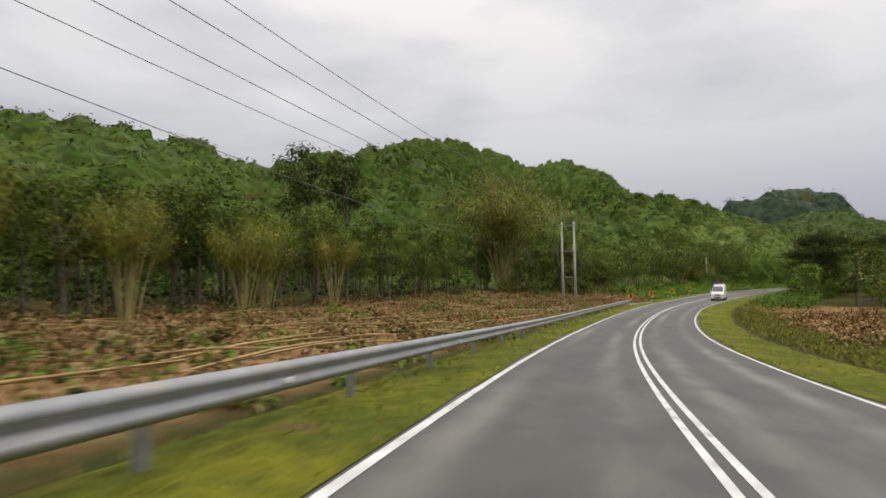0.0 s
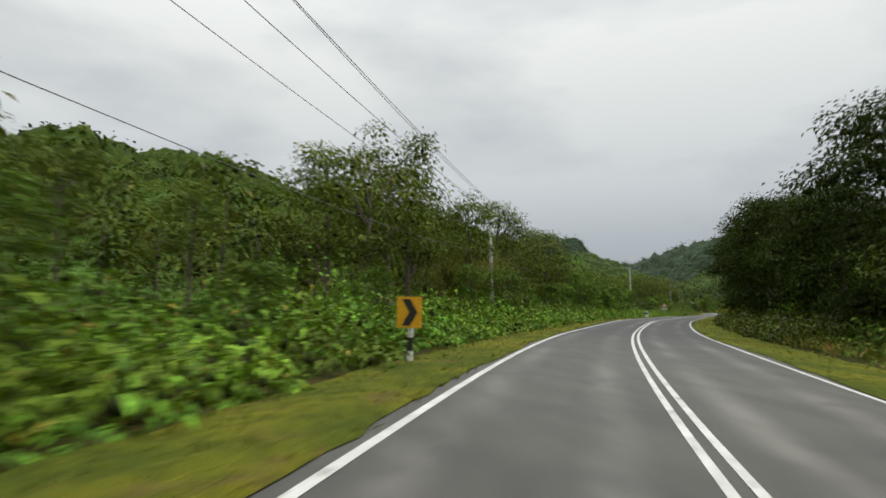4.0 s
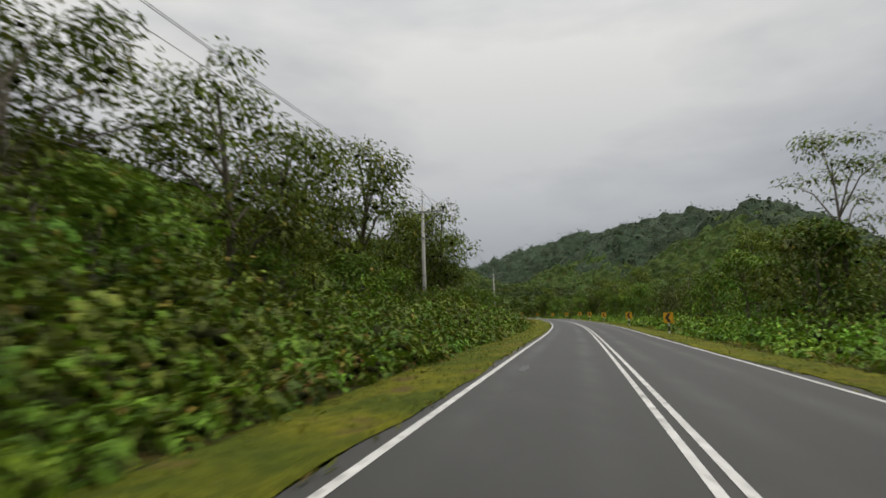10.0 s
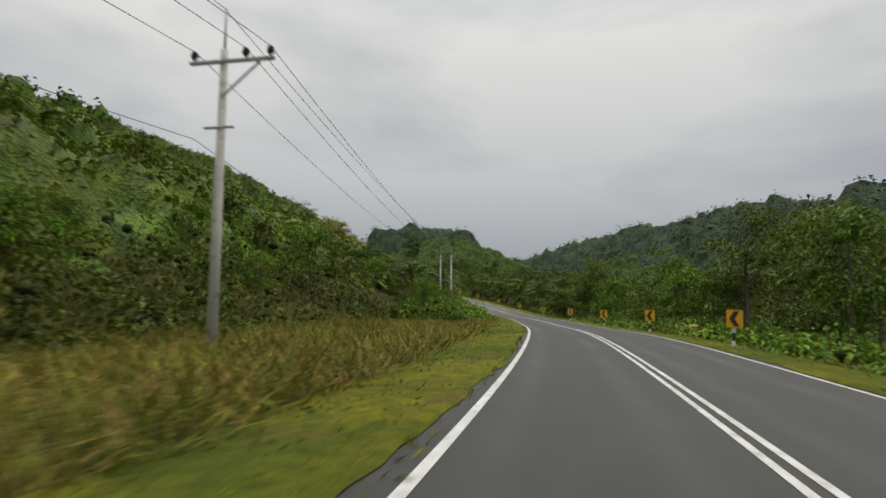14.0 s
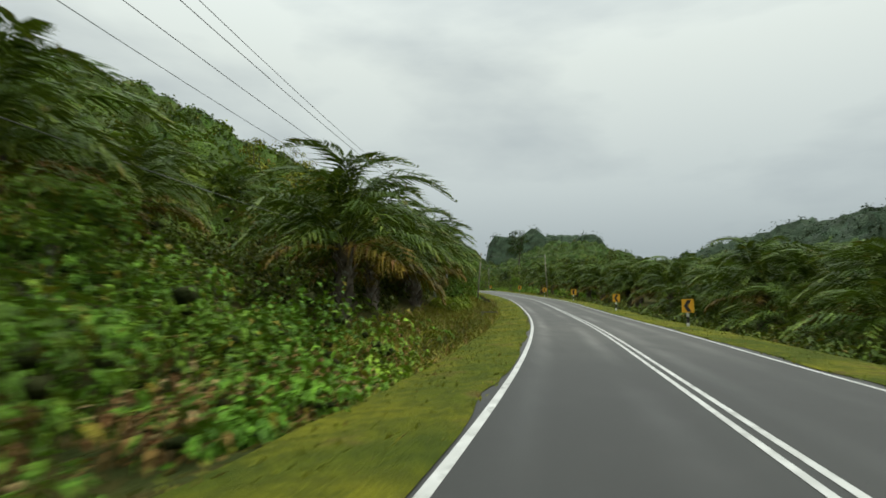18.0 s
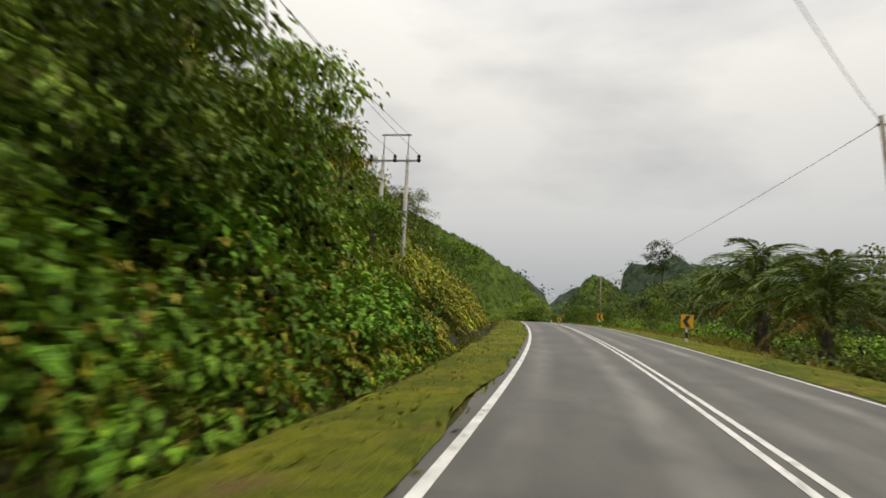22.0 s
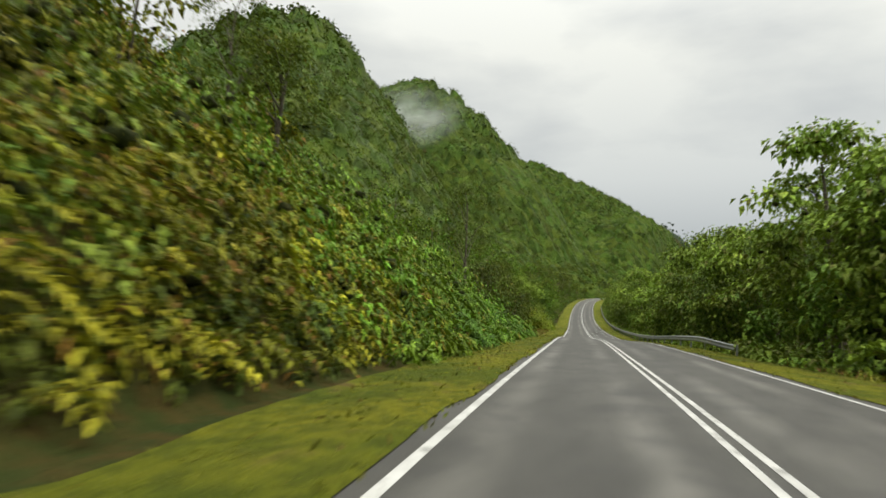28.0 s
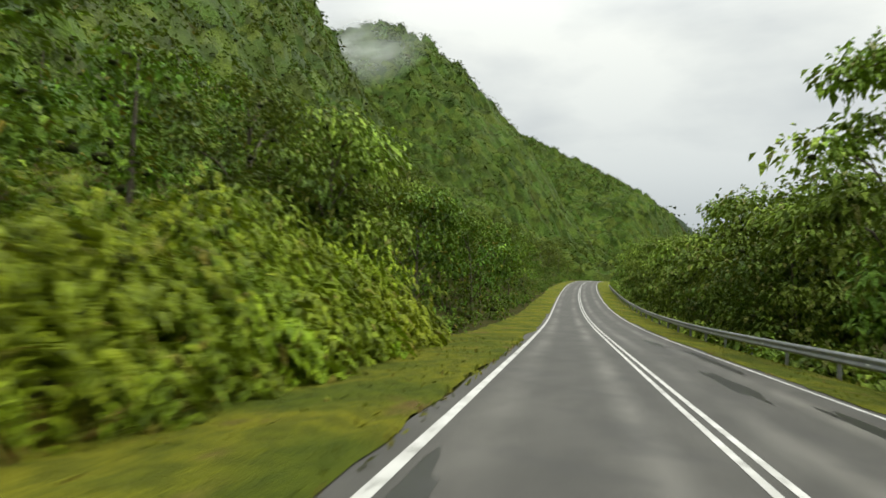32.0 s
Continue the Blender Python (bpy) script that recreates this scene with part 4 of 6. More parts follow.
plant("emergent", 131.6, 10.5, 0.75, np.random.default_rng(10))
plant("dark", 101, 11.4, 0.86, np.random.default_rng(34), 0)
plant("dark", 113, 11.5, 0.9, np.random.default_rng(35), 1)
grove("dark", 122, 160, 9.5, 11.5, 4, 0.85, 1.0, 203)
grove("dark", 160, 226, 10.2, 12.2, 9, 0.92, 1.12, 204)
grove("small", 240, 386, 9.5, 15, 24, 0.85, 1.3, 205)
plant("wispy", 246, 12.5, 1.3, np.random.default_rng(45))
grove("wispy", 256.1, 322.5, 12, 17, 4, 0.8, 1.0, 207)
for s, l, k, v in ((322.0, 14.0, 1.05, 1), (338.0, 15.0, 1.0, 0), (347.0, 13.5, 1.0, 1), (262.0, 13.0, 0.9, 2)):
    plant("jungle", s, l, k, np.random.default_rng(int(s)), v)
plant("jungle", 392, 11.8, 1.0, np.random.default_rng(12), 1)
plant("small", 393, 12.2, 1.5, np.random.default_rng(14), 0)
grove("palm", 403.3, 508.8, 11.2, 13.8, 12, 1.0, 1.25, 208, 0)
grove("palm", 387.1, 517.1, 16, 25, 12, 1.1, 1.4, 209, 0)
grove("small", 508.8, 596.0, 11, 18, 12, 0.45, 0.75, 210)
plant("emergent", 688.8, 72.4, 2.0, np.random.default_rng(13))
grove("palm", 400, 440, 9.8, 11.5, 4, 0.9, 1.1, 217, 1)
plant("palm", 669, -10.6, 0.85, np.random.default_rng(43), 0)
grove("palm", 587.6, 608.7, 13, 18, 3, 0.8, 1.0, 212, 1)
grove("bigleaf", 608, 640, 9.8, 12, 7, 1.0, 1.3, 213)
for s, l, k in ((640.0, 10.6, 1.2), (648.5, 10.2, 1.3), (655.0, 10.6, 1.25), (662.0, 10.2, 1.15)):
    plant("bigleaf", s, l, k, np.random.default_rng(int(s)), 1)
grove("bigleaf", 636, 790, 9.4, 11.5, 20, 1.0, 1.35, 214)
grove("bigleaf", 640, 790, 12.5, 18, 12, 1.2, 1.5, 215)


def woods(label, s0, s1, l0, l1, count, hi, mat, seed, leaf=0.62, per=21, clumps=15, spread=0.3, low=0.3):
    """Trees further in, standing so close that nobody could count them."""
    r = np.random.default_rng(seed)
    C, R, tubes = [], [], []
    for _ in range(count):
        p = at(r.uniform(s0, s1), r.uniform(l0, l1))
        h = r.uniform(*hi)
        w = h * spread * r.uniform(0.8, 1.2)
        z = r.uniform(low, 0.97, clumps)
        th, q = r.uniform(0, 2 * np.pi, clumps), np.sqrt(r.uniform(0.1, 1, clumps)) * w * np.sin(np.clip((z - low) / (1 - low), 0.05, 1) * 2.7 + 0.2) ** 0.7
        C.append(p + np.stack([q * np.cos(th), q * np.sin(th), z * h], 1))
        R.append(r.uniform(0.28, 0.5, clumps) * w)
        b = r.normal(0, 0.03 * h, 2)
        tubes.append(tube(np.array([p - [0, 0, 0.4], p + [b[0] * 0.4, b[1] * 0.4, h * 0.45], p + [b[0], b[1], h * 0.85]]), [0.014 * h + 0.03, 0.010 * h + 0.02, 0.03], 5))
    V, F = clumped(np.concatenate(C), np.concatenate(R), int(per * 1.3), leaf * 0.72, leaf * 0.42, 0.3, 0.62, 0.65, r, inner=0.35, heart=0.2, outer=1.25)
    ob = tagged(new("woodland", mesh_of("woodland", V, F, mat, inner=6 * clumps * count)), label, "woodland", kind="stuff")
    TV, TF = joined(tubes)
    tagged(new("woodland_trunks", mesh_of("woodland_trunks", TV, TF, M_BARK, True)), "crowded pale and brown tree trunks inside the woodland", "woodland", kind="stuff")
    return ob


WL1 = "dense tropical woodland behind the roadside trees"
woods(WL1, -66, 5, -62, -28, 66, (6.5, 9), M_TREED, 611, low=0.42, leaf=0.42, per=30)
woods(WL1, 5, 58, -64, -30, 80, (7.5, 10.5), M_TREED, 610, low=0.42, leaf=0.42, per=30)
woods(WL1, 66, 148.4, -38, -18, 60, (6.5, 9.5), M_TREE, 612)
woods(WL1, 143.6, 217.7, -45, -18, 46, (6, 10), M_BRUSH, 613)
woods(WL1, 208.7, 293.3, -38, -17, 50, (6.5, 10), M_TREE, 614, leaf=0.42, per=32)
woods(WL1, 280.4, 393.2, -48, -26, 60, (4, 7), M_BRUSHD, 615)
woods(WL1, 451.4, 629.8, -44, -16, 80, (5, 9), M_FERN, 616)
woods(WL1, 625.6, 831.1, -40, -13, 90, (5, 9), M_BRUSH, 617)
woods(WL1, 831.1, 1031.1, -30, -8, 50, (6, 10), M_TREE, 618)
woods(WL1, 34.1, 131.6, 18, 46, 40, (5, 10), M_TREE, 621)
woods(WL1, 110.0, 226.8, 12, 30, 40, (9, 14), M_TREED, 622, low=0.12)
woods(WL1, 222.3, 391.2, 17, 42, 80, (5, 9), M_BRUSHD, 623)
woods(WL1, 504.7, 662.9, 20, 70, 90, (6, 11), M_TREE, 624)
woods(WL1, 620, 1000, 13, 40, 130, (9, 13), M_BIG, 625, leaf=0.6)


def plantation(s0, s1, l0, l1, count, seed, h=(1.5, 3.5)):
    """Rows of oil palms further off, their crowns touching."""
    r = np.random.default_rng(seed)
    c, ax, L = [], [], []
    for _ in range(count):
        p = at(r.uniform(s0, s1), r.uniform(l0, l1)) + [0, 0, r.uniform(*h)]
        for i in range(17):
            a, el = i * 2.4 + r.uniform(-0.2, 0.2), r.uniform(-0.1, 1.15)
            d = np.array([math.cos(a) * math.cos(el), math.sin(a) * math.cos(el), math.sin(el)])
            n = 13
            t = np.linspace(0.15, 1, n)[:, None]
            rib = p + d * 4.0 * t - np.array([0, 0, 1.0]) * 1.9 * t ** 2.3
            sd = np.array([-math.sin(a), math.cos(a), 0.0])
            for k in (-1, 1):
                c.append(rib)
                ax.append(np.tile(d * 0.5 + sd * k * 0.9, (n, 1)) - np.array([0, 0, 1.0]) * (0.2 + 0.4 * t))
                L.append((0.35 + 0.75 * np.sin(t[:, 0] * 2.9)) * 0.85)
    V, F = leaves(np.concatenate(c), np.concatenate(ax), np.concatenate(L), 0.26, 0.4, 0.1, r)
    tagged(new("palm_plantation", mesh_of("palm_plantation", V, F, M_PALM)), "oil palm plantation of overlapping dark green crowns", "plantation", kind="stuff")


plantation(353.0, 463.6, -70, -20, 95, 631)
plantation(383.1, 525.3, 16, 60, 85, 632, (0.8, 2.2))


# ================= undergrowth, grass, forest: too many to count =================
def thicket(name, label, s0, s1, l0, l1, count, rad, rise, per, leaf, wide, mat, seed, droop=0.35, flat=0.8, lean=1.0):
    """Low leafy clumps covering a strip; rise: how high their middles stand."""
    r = np.random.default_rng(seed)
    count, per = int(count * 1.25), int(per * 0.85)
    leaf, wide = leaf * 0.80, wide * 0.86
    per = int(per * 1.05)
    s, u = r.uniform(s0, s1, count), r.uniform(0, 1, count) ** lean
    l = l0 + (l1 - l0) * u
    keep = (np.abs(s - 490.2) > 2.1) | (np.abs(l + 7.4) > 1.0)
    s, l, u = s[keep], l[keep], u[keep]
    count = len(s)
    rr = r.uniform(*rad, count) * r.choice([0.75, 1.0, 1.0, 1.4], count)
    edge = np.clip(u * 2.5 + 0.1, 0, 1)
    rr = rr * np.clip(u * 3 + 0.45, 0, 1)
    mound = 0.95 + 0.75 * wave(s, l * 1.4, 0.55, seed * 0.37)
    rr = rr * (0.75 + 0.3 * mound)
    C = at(s, l) + np.stack([0 * s, 0 * s, rr * 0.4 + r.uniform(*rise, count) * edge * (0.6 + 1.1 * u) * mound], 1)
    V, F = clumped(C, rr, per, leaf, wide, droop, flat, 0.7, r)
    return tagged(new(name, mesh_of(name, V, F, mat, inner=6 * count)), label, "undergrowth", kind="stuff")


def blades(name, label, s0, s1, l0, l1, count, h, wd, mat, seed, lean=0.8):
    r = np.random.default_rng(seed)
    s, l = r.uniform(s0, s1, count), r.uniform(l0, l1, count)
    c = at(s, l, 0.0)
    ax = np.stack([r.normal(0, lean, count), r.normal(0, lean, count), np.ones(count)], 1)
    V, F = leaves(c, ax, r.uniform(*h, count), wd, 0.15, 0.1, r)
    return tagged(new(name, mesh_of(name, V, F, mat)), label, "grass", kind="stuff")


TH = "dense green roadside undergrowth of shrubs and creepers"
# left
thicket("undergrowth", TH, 66, 147, -5.25, -13, 760, (0.45, 0.95), (0.1, 0.9), 44, 0.26, 0.15, M_BRUSH, 301)
thicket("undergrowth", TH, 143.6, 206.4, -5.3, -14, 540, (0.4, 0.85), (0.0, 0.6), 44, 0.26, 0.15, M_BRUSH, 302)
thicket("undergrowth", TH, 201.9, 273.8, -5.25, -12, 300, (0.45, 0.95), (0.2, 1.3), 44, 0.28, 0.16, M_BRUSH, 303)
thicket("undergrowth", "dark green roadside shrubs with broad leaves", 201.9, 273.8, -5.3, -12, 380, (0.5, 1.1), (0.2, 1.5), 44, 0.30, 0.18, M_BRUSHD, 340)
thicket("undergrowth", TH, 269.5, 355.0, -13.5, -24, 560, (0.6, 1.2), (0.2, 1.4), 40, 0.34, 0.18, M_BRUSHD, 304)
thicket("undergrowth", TH, 346.9, 397.2, -5.2, -13, 620, (0.45, 0.9), (0.2, 1.2), 56, 0.23, 0.13, M_BRUSH, 305)
thicket("undergrowth", TH, 396, 470, -11.4, -24, 620, (0.5, 1.1), (0.1, 1.0), 40, 0.3, 0.18, M_BRUSHD, 306)
thicket("undergrowth", TH, 467, 484.0, -5.9, -12, 280, (0.5, 1.0), (0.3, 2.2), 46, 0.30, 0.2, M_BRUSH, 307)
thicket("fern_bank", "steep bank overgrown with drooping yellow-green ferns and creepers", 467.7, 615.1, -6.6, -16, 1100, (0.5, 1.1), (0.0, 0.8), 70, 0.25, 0.075, M_FERN, 308, 0.65)
thicket("undergrowth", "broad-leaved creepers hanging on the steep bank", 467.7, 615.1, -6.9, -15, 420, (0.5, 1.2), (0.1, 1.0), 50, 0.26, 0.19, M_BIG, 317, 0.6)
thicket("undergrowth", "dark shrubs growing out of the steep bank", 467.7, 615.1, -6.6, -16, 460, (0.5, 1.3), (0.1, 1.2), 44, 0.28, 0.15, M_BRUSHD, 318, 0.4)
thicket("fern_bank", "upper hillside scrub of yellow-green shrubs", 467.7, 640.2, -16, -34, 620, (0.8, 1.7), (0.2, 1.6), 40, 0.5, 0.24, M_FERN, 309, 0.5)
thicket("undergrowth", "green hillside shrubs above the bank", 467.7, 640.2, -15, -34, 420, (0.8, 1.8), (0.4, 2.4), 40, 0.42, 0.24, M_BRUSH, 319, 0.4)
thicket("undergrowth", "green hillside shrubs above the verge", 640, 780, -15, -42, 900, (0.8, 1.7), (0.3, 2.0), 38, 0.42, 0.24, M_BRUSH, 320, 0.4)
thicket("undergrowth", "bushy trees and shrubs crowding the hillside", 560, 960, -24, -90, 1500, (1.1, 2.3), (0.6, 3.4), 44, 0.60, 0.36, M_SLOPE, 391, 0.3, 0.7)
thicket("undergrowth", TH, 600.3, 638.1, -5.3, -13, 340, (0.5, 1.0), (0.2, 1.4), 46, 0.34, 0.14, M_BRUSH, 310, 0.5)
thicket("undergrowth", TH, 630, 690, -13.5, -26, 420, (0.6, 1.2), (0.2, 1.6), 44, 0.34, 0.18, M_BRUSH, 316)
thicket("undergrowth", TH, -60, 62, -28, -46, 520, (0.6, 1.2), (0.2, 2.6), 40, 0.3, 0.17, M_TREED, 315)
thicket("undergrowth", TH, 633.9, 676, -7.6, -14, 420, (0.5, 1.0), (0.1, 0.8), 44, 0.3, 0.17, M_BRUSH, 311)
thicket("fern_bank", "bright green fern thicket spilling towards the verge", 674, 689, -5.7, -9.5, 150, (0.6, 1.0), (0.2, 1.5), 90, 0.40, 0.09, M_FERNB, 312, 0.6)
thicket("undergrowth", TH, 686, 911.1, -5.9, -16, 620, (0.6, 1.1), (0.2, 1.4), 40, 0.34, 0.18, M_BRUSH, 313)
thicket("undergrowth", "low dark weeds along the foot of the bank", 468, 616, -6.15, -7.4, 420, (0.2, 0.42), (0.0, 0.15), 40, 0.22, 0.11, M_BRUSHD, 341)
# right
thicket("undergrowth", TH, 57.9, 110.0, 6.6, 14, 300, (0.45, 0.9), (0.0, 0.6), 40, 0.28, 0.16, M_BRUSH, 321)
thicket("undergrowth", TH, 100.5, 217.7, 5.4, 13, 560, (0.5, 1.0), (0.0, 0.8), 40, 0.28, 0.16, M_BRUSHD, 322)
thicket("undergrowth", TH, 208.7, 375.1, 5.6, 16, 1100, (0.5, 1.0), (0.0, 0.8), 38, 0.32, 0.18, M_BRUSH, 323)
thicket("undergrowth", TH, 371.1, 488.1, 6.6, 9.6, 230, (0.35, 0.7), (0.0, 0.1), 38, 0.32, 0.18, M_BRUSHD, 324)
thicket("undergrowth", TH, 484.0, 604.5, 13, 22, 460, (0.4, 0.9), (0.0, 0.5), 38, 0.3, 0.18, M_BRUSH, 325)
thicket("undergrowth", TH, 600.3, 911.1, 6.4, 13, 1000, (0.5, 1.0), (0.0, 0.8), 40, 0.42, 0.30, M_BIG, 326, 0.5)

def fronds(name, label, s0, s1, l0, l1, count, length, rise, mat, seed, pairs=7, spread=1.0, wide=0.075):
    """Arching fern fronds that lean out of a bank towards the road."""
    r = np.random.default_rng(seed)
    s, u = r.uniform(s0, s1, count), r.uniform(0, 1, count) ** 1.2
    l = l0 + (l1 - l0) * u
    keep = (np.abs(s - 490.2) > 2.1) | (np.abs(l + 7.4) > 1.0)
    s, l, u = s[keep], l[keep], u[keep]
    n = len(s)
    p = at(s, l) + np.stack([0 * s, 0 * s, r.uniform(*rise, n) * np.clip(u * 2 + 0.2, 0, 1)], 1)
    az = heading(s) + (0.0 if l0 < 0 else np.pi) + r.normal(0, spread, n)
    el = r.uniform(0.1, 1.0, n)
    d = np.stack([np.cos(az) * np.cos(el), np.sin(az) * np.cos(el), np.sin(el)], 1)
    sd = np.stack([-np.sin(az), np.cos(az), 0 * az], 1)
    L = r.uniform(*length, n)
    t = np.linspace(0.16, 1.0, pairs)
    C, A, Z = [], [], []
    for k in t:
        q = p + d * (L * k)[:, None] - np.array([0, 0, 1.0]) * (L * 0.8 * k ** 2.2)[:, None]
        for sg in (-1, 1):
            C.append(q)
            A.append(sd * sg + d * 0.55 - np.array([0, 0, 1.0]) * (0.15 + 0.55 * k) + r.normal(0, 0.1, (n, 3)))
            Z.append(L * 0.34 * (math.sin(k * 2.75) ** 0.7 * 0.9 + 0.12))
    C, A, Z = np.stack(C, 1).reshape(-1, 3), np.stack(A, 1).reshape(-1, 3), np.stack(Z, 1).ravel()
    V, F = leaves(C, A, Z, np.repeat(L, 2 * pairs) * wide * 1.6, 0.35, 0.1, r)
    return tagged(new(name, mesh_of(name, V, F, mat)), label, "ferns", kind="stuff")


fronds("fern_fronds", "fern fronds and creepers along the undergrowth edge", 67, 200, -5.6, -8.5, 900, (0.5, 1.1), (0.0, 0.7), M_BRUSH, 379)
FL = "arching fern fronds hanging over the bank"
fronds("fern_fronds", FL, 471.7, 617.2, -6.5, -10, 3600, (0.45, 0.95), (0.1, 1.2), M_FERN, 371)
fronds("fern_fronds", FL, 475.8, 617.2, -8, -15, 900, (0.9, 1.8), (0.2, 1.6), M_FERN, 372)
fronds("fern_fronds", "bright green fern fronds spilling over the verge edge", 674, 689, -5.9, -9.4, 620, (0.8, 1.5), (0.3, 1.9), M_FERNB, 373, 8)
fronds("fern_fronds", FL, 204.2, 278.2, -5.6, -9, 420, (0.7, 1.4), (0.1, 1.0), M_BRUSH, 374)
fronds("fern_fronds", FL, 604.5, 638.1, -5.6, -9.5, 320, (0.8, 1.6), (0.3, 1.8), M_BRUSH, 375)
fronds("fern_fronds", "fern fronds beside the drain and under the palms", 346.9, 408, -6.4, -10, 260, (0.4, 0.9), (0.0, 0.4), M_BRUSH, 376)
fronds("fern_fronds", "low fern fronds beyond the verge", 208.7, 387.1, 6.0, 10, 800, (0.6, 1.3), (0.0, 0.5), M_BRUSH, 377)

# dead brush on the cleared land
thicket("undergrowth", "tall dark shrubs in front of the forest", 57, 78, -11.5, -22, 300, (0.6, 1.2), (0.4, 3.6), 46, 0.28, 0.17, M_BRUSHD, 339)
thicket("cut_brush", "heaps of reddish dead brush beside the gravel track", 40, 68, -6.2, -16, 360, (0.35, 0.85), (0.0, 0.4), 50, 0.24, 0.09, M_DEAD, 338)
thicket("undergrowth", TH, 54, 68, -16.5, -26, 150, (0.5, 1.1), (0.2, 1.6), 44, 0.28, 0.16, M_BRUSHD, 336)
fronds("fern_fronds", "bright green ferns in front of the palms", 427, 446, -10.6, -8.0, 420, (0.5, 0.95), (0.1, 0.9), M_FERNB, 378)
thicket("undergrowth", "bright green leafy shrubs at the foot of the palms", 434, 447, -10.4, -8.4, 60, (0.4, 0.8), (0.1, 1.3), 60, 0.18, 0.11, M_BRUSH, 344)
thicket("cut_brush", "dead branches and dry weeds on the bank under the palms", 446, 467, -8.0, -11, 60, (0.3, 0.6), (0.0, 0.3), 40, 0.26, 0.08, M_DEAD, 337)
thicket("cut_brush", "heaps of cut brown brush and dead leaves on cleared land", -60, 68, -5.6, -27, 1500, (0.3, 0.8), (0.0, 0.35), 50, 0.24, 0.09, M_DEAD, 331, 0.4, 0.6)
thicket("cut_brush", "cut brown brush on cleared ground across the road", 0.8, 48.5, 9.0, 22, 260, (0.3, 0.6), (0.0, 0.15), 34, 0.34, 0.15, M_DEAD, 332, 0.4, 0.6)
thicket("regrowth", "scattered green regrowth among the cut brush", -45.6, 53.2, -5.4, -26, 330, (0.2, 0.55), (0.0, 0.3), 34, 0.26, 0.14, M_BRUSH, 333)
thicket("dry_fringe", "withered brown weeds fringing the mown grass", 342.9, 400, -5.3, -7.2, 230, (0.2, 0.45), (0.0, 0.2), 34, 0.22, 0.08, M_DEAD, 334)
thicket("dry_fringe", "withered brown weeds fringing the mown grass", 222.3, 291.2, -5.5, -7.2, 150, (0.2, 0.4), (0.0, 0.2), 34, 0.22, 0.08, M_DEAD, 335)


def culm_heap(s0, s1, l0, l1, count, seed):
    r = np.random.default_rng(seed)
    tubes = []
    for _ in range(count):
        s, l = r.uniform(s0, s1), r.uniform(l0, l1)
        p = at(s, l, r.uniform(0.15, 0.6))
        a = r.normal(0.4, 0.6)
        d = np.array([math.cos(a), math.sin(a), r.normal(0, 0.08)]) * r.uniform(1.0, 3.4)
        tubes.append(tube(np.array([p - d, p + [0, 0, 0.08], p + d]), [0.03, 0.035, 0.015], 4))
    V, F = joined(tubes)
    tagged(new("felled_culms", mesh_of("felled_culms", V, F, M_STRAW)), "pale felled bamboo culms lying on the cleared land", "debris", kind="stuff")


culm_heap(-56, 66, -26, -7.5, 230, 341)
culm_heap(55, 67, -15, -9, 110, 342)
# grass
GL = "short yellow-green grass on the verge"
blades("verge_grass", GL, -34.1, 691.1, -WL - 2.4, -WL - 0.16, 52000, (0.07, 0.19), 0.05, M_GRASS, 351)
blades("verge_grass", GL, -22.6, 711.1, WR + 0.16, WR + 3.0, 30000, (0.07, 0.19), 0.055, M_GRASS, 352)
TG = "tall unmown grass turning yellow and brown"
blades("tall_grass", "rough green grass at the foot of the bank", 470, 500, -9.8, -6.2, 14000, (0.15, 0.45), 0.045, M_GRASS, 347)
blades("tall_grass", "bright green grass beyond the mown verge", 505, 625, 8.0, 15.0, 26000, (0.3, 0.7), 0.06, M_GRASS, 346)
blades("tall_grass", TG, 484, 497, -11.5, -8.2, 5000, (0.3, 0.9), 0.05, M_TALL, 350)
blades("tall_grass", TG, 271.6, 350.9, -15.5, -5.2, 52000, (0.35, 0.95), 0.045, M_TALL, 353)
blades("tall_grass", TG, 395.2, 455.5, -10.5, -5.0, 9000, (0.3, 0.7), 0.045, M_TALL, 354)
blades("tall_grass", "tall green grass in front of the palms", 396, 468, -10.0, -5.3, 42000, (0.2, 0.5), 0.04, M_GRASS, 349)
blades("tall_grass", "rough green grass behind the guardrail", -20, 48, 6.3, 10.5, 12000, (0.2, 0.55), 0.045, M_GRASS, 348)
blades("tall_grass", TG, 633.9, 687.1, -11, -5.5, 26000, (0.25, 0.7), 0.045, M_TALL, 355)
blades("tall_grass", TG, 143.6, 204.2, -7.6, -5.8, 5000, (0.25, 0.6), 0.045, M_TALL, 356)
blades("tall_grass", TG, 53.2, 105.2, 6.2, 10.5, 8000, (0.3, 0.9), 0.045, M_TALL, 357)
blades("tall_grass", TG, 484.0, 621.4, 6.4, 12.5, 14000, (0.25, 0.6), 0.045, M_TALL, 358)
blades("tall_grass", TG, 208.7, 371.1, 6.0, 8.5, 12000, (0.2, 0.5), 0.045, M_TALL, 359)


